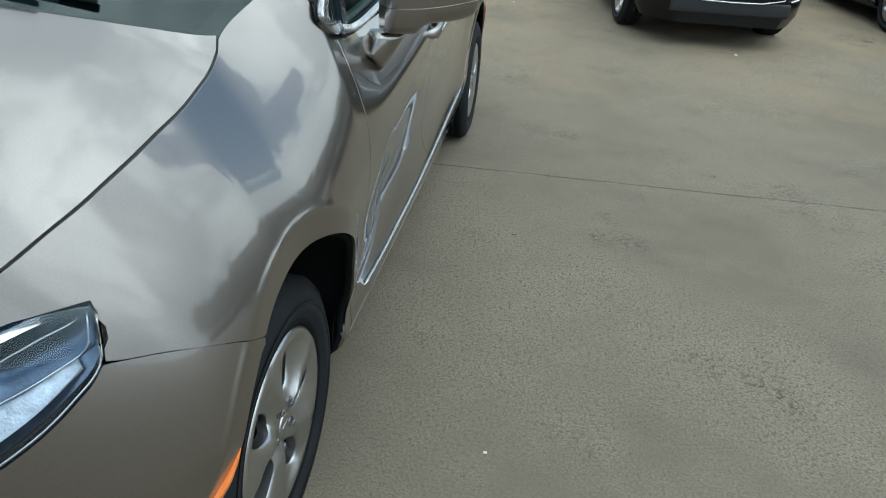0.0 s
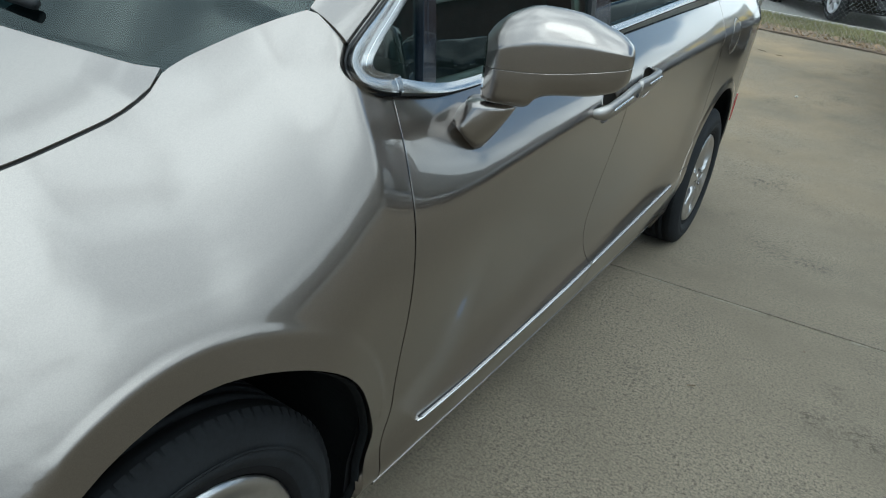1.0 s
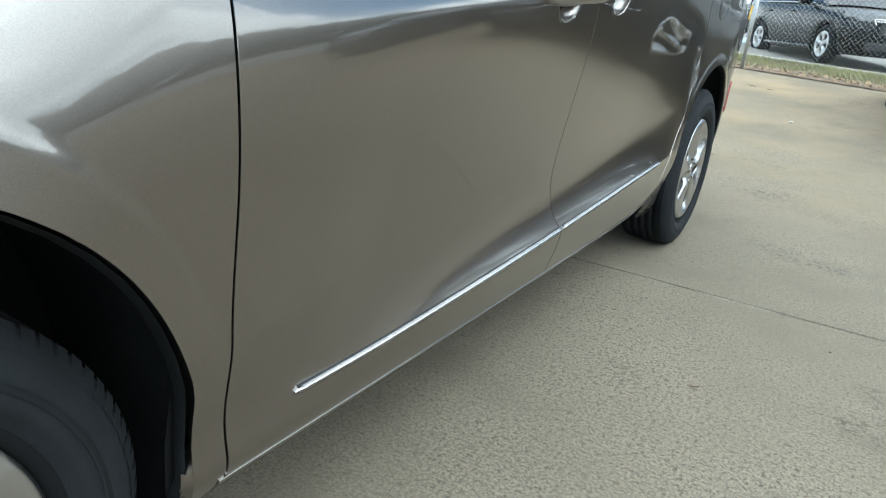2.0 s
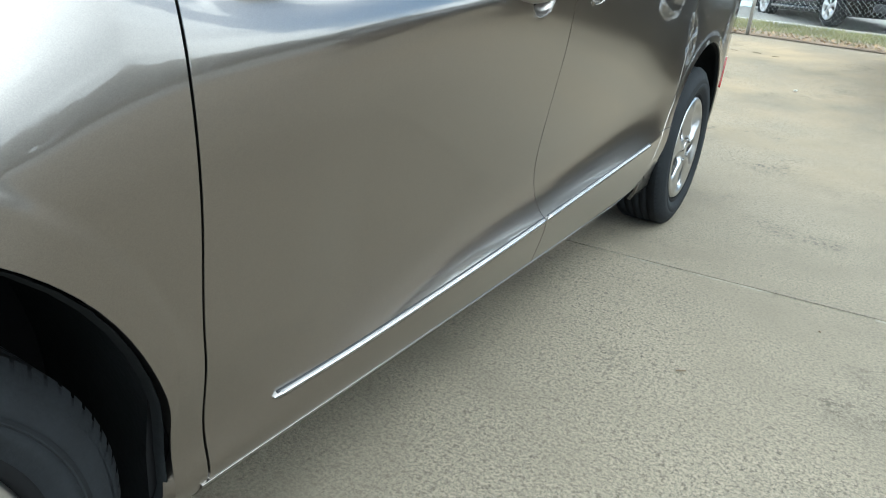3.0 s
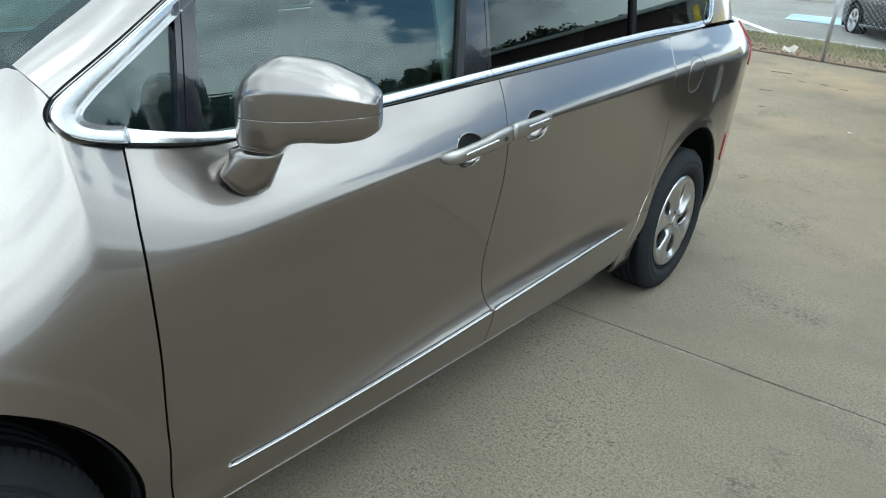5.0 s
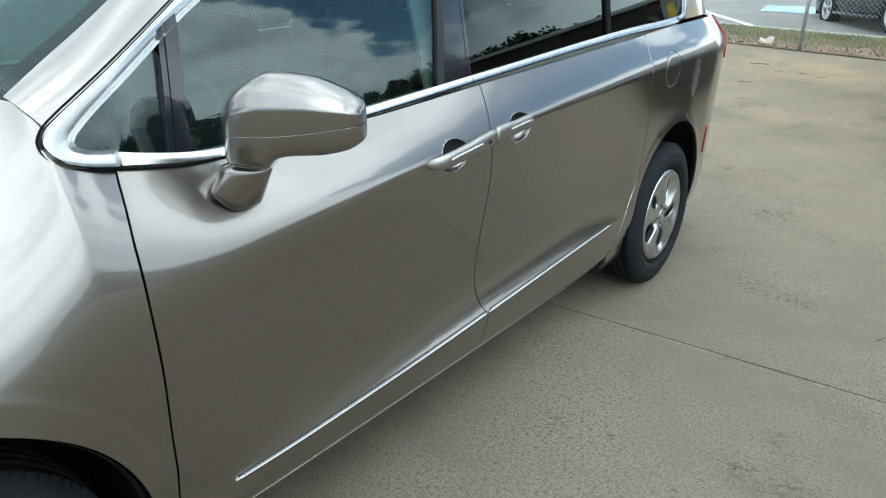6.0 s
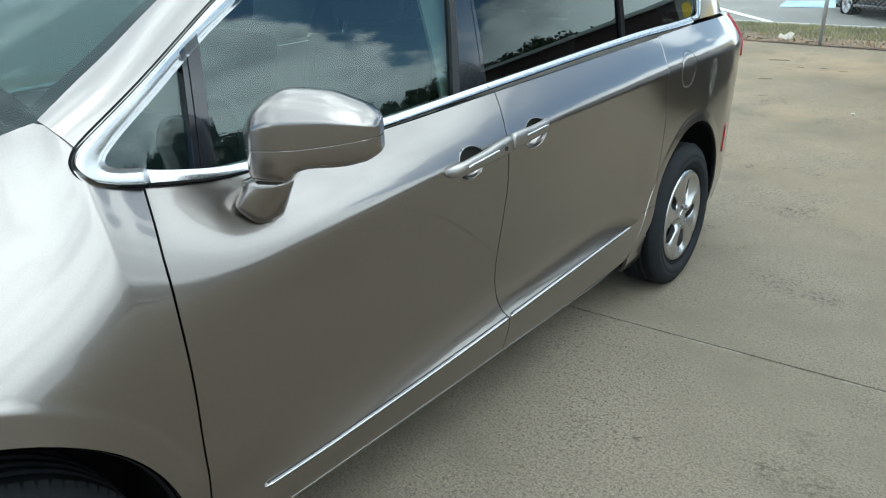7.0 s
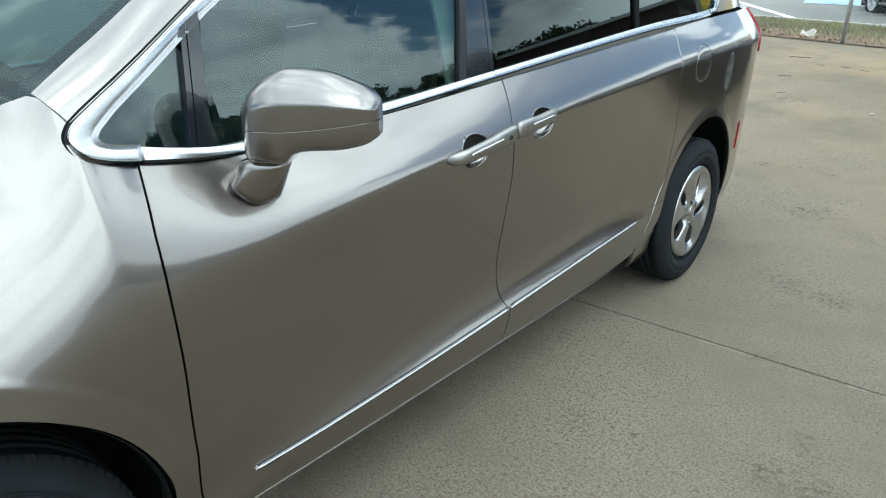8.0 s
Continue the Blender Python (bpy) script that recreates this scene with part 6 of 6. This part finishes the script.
# ---- litter on the concrete ----
M_TWIG = material("dry_twig", (0.11, 0.08, 0.05), 0.9, noise_scale=40, amount=0.3)
M_STONE = material("pale_stone", (0.55, 0.53, 0.48), 0.85, noise_scale=60, amount=0.2)
M_CRUMB = material("stone_crumb", (0.13, 0.118, 0.095), 0.9, noise_scale=30, amount=0.35)
M_PAPER = material("paper_scrap", (0.42, 0.38, 0.32), 0.85, noise_scale=12, amount=0.1)


def pebble(bm, at, r, gen):
    out = bmesh.ops.create_icosphere(bm, subdivisions=1, radius=r, matrix=Matrix.Translation(at) @ Matrix.Diagonal((1.0, 0.8, 0.55, 1.0)))
    for v in out["verts"]:
        v.co += Vector((gen.uniform(-1, 1), gen.uniform(-1, 1), gen.uniform(-0.5, 0.5))) * r * 0.22


gen = random.Random(11)
for x, y, r in ((0.38, 0.33, 0.007), (2.32, 6.14, 0.018), (-0.05, 7.62, 0.02), (0.69, 2.304, 0.006)):
    bm = bmesh.new()
    pebble(bm, (x, y, ground_z(y) + r * 0.45), r, gen)
    dark = y == 2.304
    tagged(part("pebble", bm, M_TWIG if dark else M_STONE, None, smooth=False), "small dark stone lying on the concrete" if dark else "small pale stone lying on the concrete", "stone", "loose stones")
for x, y, length, an in ((0.374, 1.74, 0.03, 0.6), (-1.56, 10.7, 0.26, 0.1), (-1.33, 9.22, 0.15, 0.2), (-1.08, 8.21, 0.07, 0.5), (-1.15, 10.18, 0.1, -0.5), (-0.86, 10.17, 0.12, -0.4), (-0.6, 10.0, 0.1, 0.0), (4.01, 7.36, 0.1, -0.4), (1.0, 3.1, 0.05, 1.2)):
    bm = bmesh.new()
    pts = []
    for k in range(6):
        d = (k / 5 - 0.5) * length
        px, py = x + d * math.cos(an) + gen.uniform(-1, 1) * length * 0.03, y + d * math.sin(an) + gen.uniform(-1, 1) * length * 0.03
        pts.append((px, py, ground_z(py) + 0.006 + 0.01 * gen.random() * length))
    tube(bm, pts, 0.0018 + 0.012 * length, 6)
    tagged(part("twig", bm, M_TWIG, None), "dry brown twig lying on the concrete", "twig", "loose twigs")
bm = bmesh.new()
for k in range(170):
    x = -0.9 + 4.6 * gen.random()
    y = 2.512 + SKEW * x + gen.gauss(0, 0.012)
    r = 0.0012 + 0.0022 * gen.random() ** 2
    pebble(bm, (x, y, ground_z(y) + r * 0.3), r, gen)
for k in range(420):
    x, y = -0.1 + 3.2 * gen.random() ** 1.3, -0.3 + 7.5 * gen.random()
    r = 0.0010 + 0.0028 * gen.random() ** 4
    pebble(bm, (x, y, ground_z(y) + r * 0.3), r, gen)
M_CHIP = material("pale_mortar", (0.185, 0.167, 0.134), 0.9, noise_scale=50, amount=0.25)
chips = bmesh.new()
run = []
for k in range(900):
    x = -1.0 + 6.0 * k / 899
    wide = 0.0070 + 0.007 * math.sin(9.0 * x) * math.sin(23.0 * x + 1.0) + 0.0075 * (gen.random() - 0.5)
    if math.sin(3.1 * x + 0.6) + math.sin(7.7 * x) < 0.15:
        wide *= 0.12
    edge_y = 2.512 + SKEW * x - 0.0078
    wide = max(0.0006, wide)
    run.append([chips.verts.new((x, edge_y - d * wide, ground_z(edge_y) + h)) for d, h in ((0.0, -0.004), (0.0, 0.0012 + 0.001 * gen.random()), (0.5, 0.0016 + 0.0014 * gen.random()), (1.0, 0.0004))])
for r0, r1 in zip(run, run[1:]):
    for i in range(3):
        chips.faces.new((r0[i], r0[i + 1], r1[i + 1], r1[i]))
bmesh.ops.recalc_face_normals(chips, faces=chips.faces)
tagged(part("joint_chips", chips, M_CHIP, None, smooth=False), "pale chipped edge along the slab joint", "chips", kind="stuff")
tagged(part("grit", bm, M_CRUMB, None, smooth=False), "loose grit and crumbs on the concrete", "grit", kind="stuff")
bm = bmesh.new()
sheet(bm, [[Vector((-2.12 + 0.22 * i / 6, 12.66 + 0.16 * j / 4 + 0.03 * math.sin(2.2 * i), ground_z(12.6) + 0.045 + 0.03 * math.sin(1.1 * i + 0.8 * j) + 0.02 * j)) for j in range(5)] for i in range(7)], depth=0.002)
tagged(part("paper_scrap", bm, M_PAPER, None), "crumpled pale paper scrap lying on the verge", "litter")


# ---- trees behind the camera's side, mirrored in the glass ----
def tree(name, h, seed, at, turn, label):
    """A trunk with limbs and a crown of leaf clumps."""
    r_ = random.Random(seed)
    root = thing(name, label, "tree", at, turn, "trees beyond the lot")
    bm = bmesh.new()
    tips = []
    tube(bm, [(0, 0, -0.2), (0.05, 0.02, h * 0.25), (0.1, -0.05, h * 0.5), (0.0, 0.1, h * 0.85)], [0.22, 0.17, 0.12, 0.03], 8)
    for k in range(11):
        z0 = h * (0.25 + 0.5 * k / 11)
        an = k * 2.4 + r_.random()
        ln = h * (0.36 - 0.18 * k / 11) * (0.8 + 0.4 * r_.random())
        e_ = Vector((math.cos(an) * ln, math.sin(an) * ln, z0 + ln * (0.45 + 0.4 * r_.random())))
        mid = Vector((e_.x * 0.5, e_.y * 0.5, z0 + (e_.z - z0) * 0.35))
        tube(bm, [(0.05, 0, z0), mid, e_], [0.07, 0.05, 0.015], 6)
        tips += [e_, mid.lerp(e_, 0.5), mid]
    part("trunk", bm, BARK, root)
    tips.append(Vector((0, 0.1, h * 0.9)))
    for k in range(9):      # undergrowth added about the foot to block the bright gap mirrored in the paint
        an = k * 2.4 + 0.4 * r_.random()
        tips.append(Vector((math.cos(an) * h * 0.21, math.sin(an) * h * 0.21, h * (0.06 + 0.13 * r_.random()))))
    bm = bmesh.new()
    for c in tips:
        rad = h * (0.09 + 0.07 * r_.random())
        for k in range(210):
            v = Vector((r_.gauss(0, 1), r_.gauss(0, 1), r_.gauss(0, 0.8)))
            v = v.normalized() * rad * r_.random() ** 0.45
            m_ = Matrix.Translation(c + v) @ Euler((r_.uniform(-1.2, 1.2), r_.uniform(-1.2, 1.2), r_.random() * 6.3)).to_matrix().to_4x4()
            a_ = 0.22 + 0.20 * r_.random()
            bm.faces.new([bm.verts.new(m_ @ Vector(q)) for q in ((-a_, 0, 0), (0, -a_ * 0.55, 0.03), (a_, 0, 0), (0, a_ * 0.55, 0.03))])
    part("crown", bm, FOLIAGE, root, smooth=False)
    return root


kinds = [tree("tree", h, sd, (64 + 4 * sd, 44 + 7 * sd, 0), 40 * sd, "green leafy tree standing beyond the lot") for sd, h in enumerate((12.0, 13.5, 11.0, 12.5))]
tr = random.Random(9)
for k in range(29):
    an = radians(12 + 2.3 * k)
    d = (76 + 9 * (k % 2) + 8 * tr.random()) * (0.84 if 5 <= k <= 11 else 1.0)
    copy_thing(kinds[(k * 3) % 4], pose(d * math.sin(an), d * math.cos(an), 0, 0, 0, tr.random() * 360))


# ---- low building across the lot, mirrored in the tinted glass ----
def wall_slab(bm, a_, b_, z0, z1, thick=0.3, bevel=0.01):
    """An upright slab from a_ to b_, (x, y) each, standing thick behind its face."""
    d = Vector((b_[0] - a_[0], b_[1] - a_[1], 0))
    turn = math.atan2(d.y, d.x)
    box(bm, (0, 0, z0), (d.length, thick, z1), bevel, Matrix.Translation((a_[0], a_[1], 0)) @ Matrix.Rotation(turn, 4, "Z"))


M_BRICK = material("dark_red_brick", (0.055, 0.030, 0.026), 0.85, noise_scale=0.9, amount=0.2, bump=0.5, bump_scale=12)
M_STUCCO = material("pale_stucco", (0.36, 0.35, 0.31), 0.85, noise_scale=0.7, amount=0.1, bump=0.3, bump_scale=30)
M_FASCIA = material("pale_metal_fascia", (0.50, 0.50, 0.48), 0.5, noise_scale=1.5, amount=0.08)
M_AWNING = material("yellow_canvas", (0.62, 0.40, 0.02), 0.7, noise_scale=2.0, amount=0.12)
BACK_Z = ground_z(30.0)
hall = thing("building", "low dark brick building with a pale fascia and yellow awnings", "building", (0, 0, BACK_Z))
corner = [(d_ * math.sin(radians(q)), d_ * math.cos(radians(q))) for q, d_ in ((34.5, 32.0), (17.0, 27.5))]
end = (28 * math.sin(radians(6.0)), 28 * math.cos(radians(6.0)))
for name, (p0, p1), z1, mat, label in (("wall", (corner[1], corner[0]), 4.35, M_BRICK, "dark brick wall"), ("wall", (end, corner[1]), 4.35, M_STUCCO, "pale rendered wall")):
    bm = bmesh.new()
    wall_slab(bm, p0, p1, 0.0, z1)
    part(name, bm, mat, hall, label)
    bm = bmesh.new()
    wall_slab(bm, (p0[0], p0[1] - 0.25), (p1[0], p1[1] - 0.25), z1, z1 + 0.22, 0.9)
    part("fascia", bm, M_FASCIA, hall, "pale metal fascia")
    bm = bmesh.new()
    wall_slab(bm, (p0[0], p0[1] + 0.5), (p1[0], p1[1] + 0.5), z1 - 0.3, z1 + 0.1, 9.0)
    part("roof", bm, M_FASCIA, hall)
for k in range(4):
    f0, f1 = 0.06 + 0.21 * k, 0.20 + 0.21 * k
    p0, p1 = [Vector(end).lerp(Vector(corner[1]), f) for f in (f0, f1)]
    bm = bmesh.new()
    wall_slab(bm, (p0.x, p0.y - 0.04), (p1.x, p1.y - 0.04), 0.5, 1.9, 0.1)
    part("window", bm, M_GLOSSBLACK, hall, "dark shop window")
    bm = bmesh.new()
    side_ = (p1 - p0).normalized()
    out_ = Vector((side_.y, -side_.x))
    rows = []
    for i in range(7):
        q = p0.lerp(p1, i / 6)
        rows.append([Vector((q.x + out_.x * w, q.y + out_.y * w, z)) for w, z in ((0.05, 3.7), (0.5, 3.4), (0.95, 2.9), (0.97, 2.5))])
    sheet(bm, rows, depth=0.03)
    part("awning", bm, M_AWNING, hall, "yellow canvas awning")
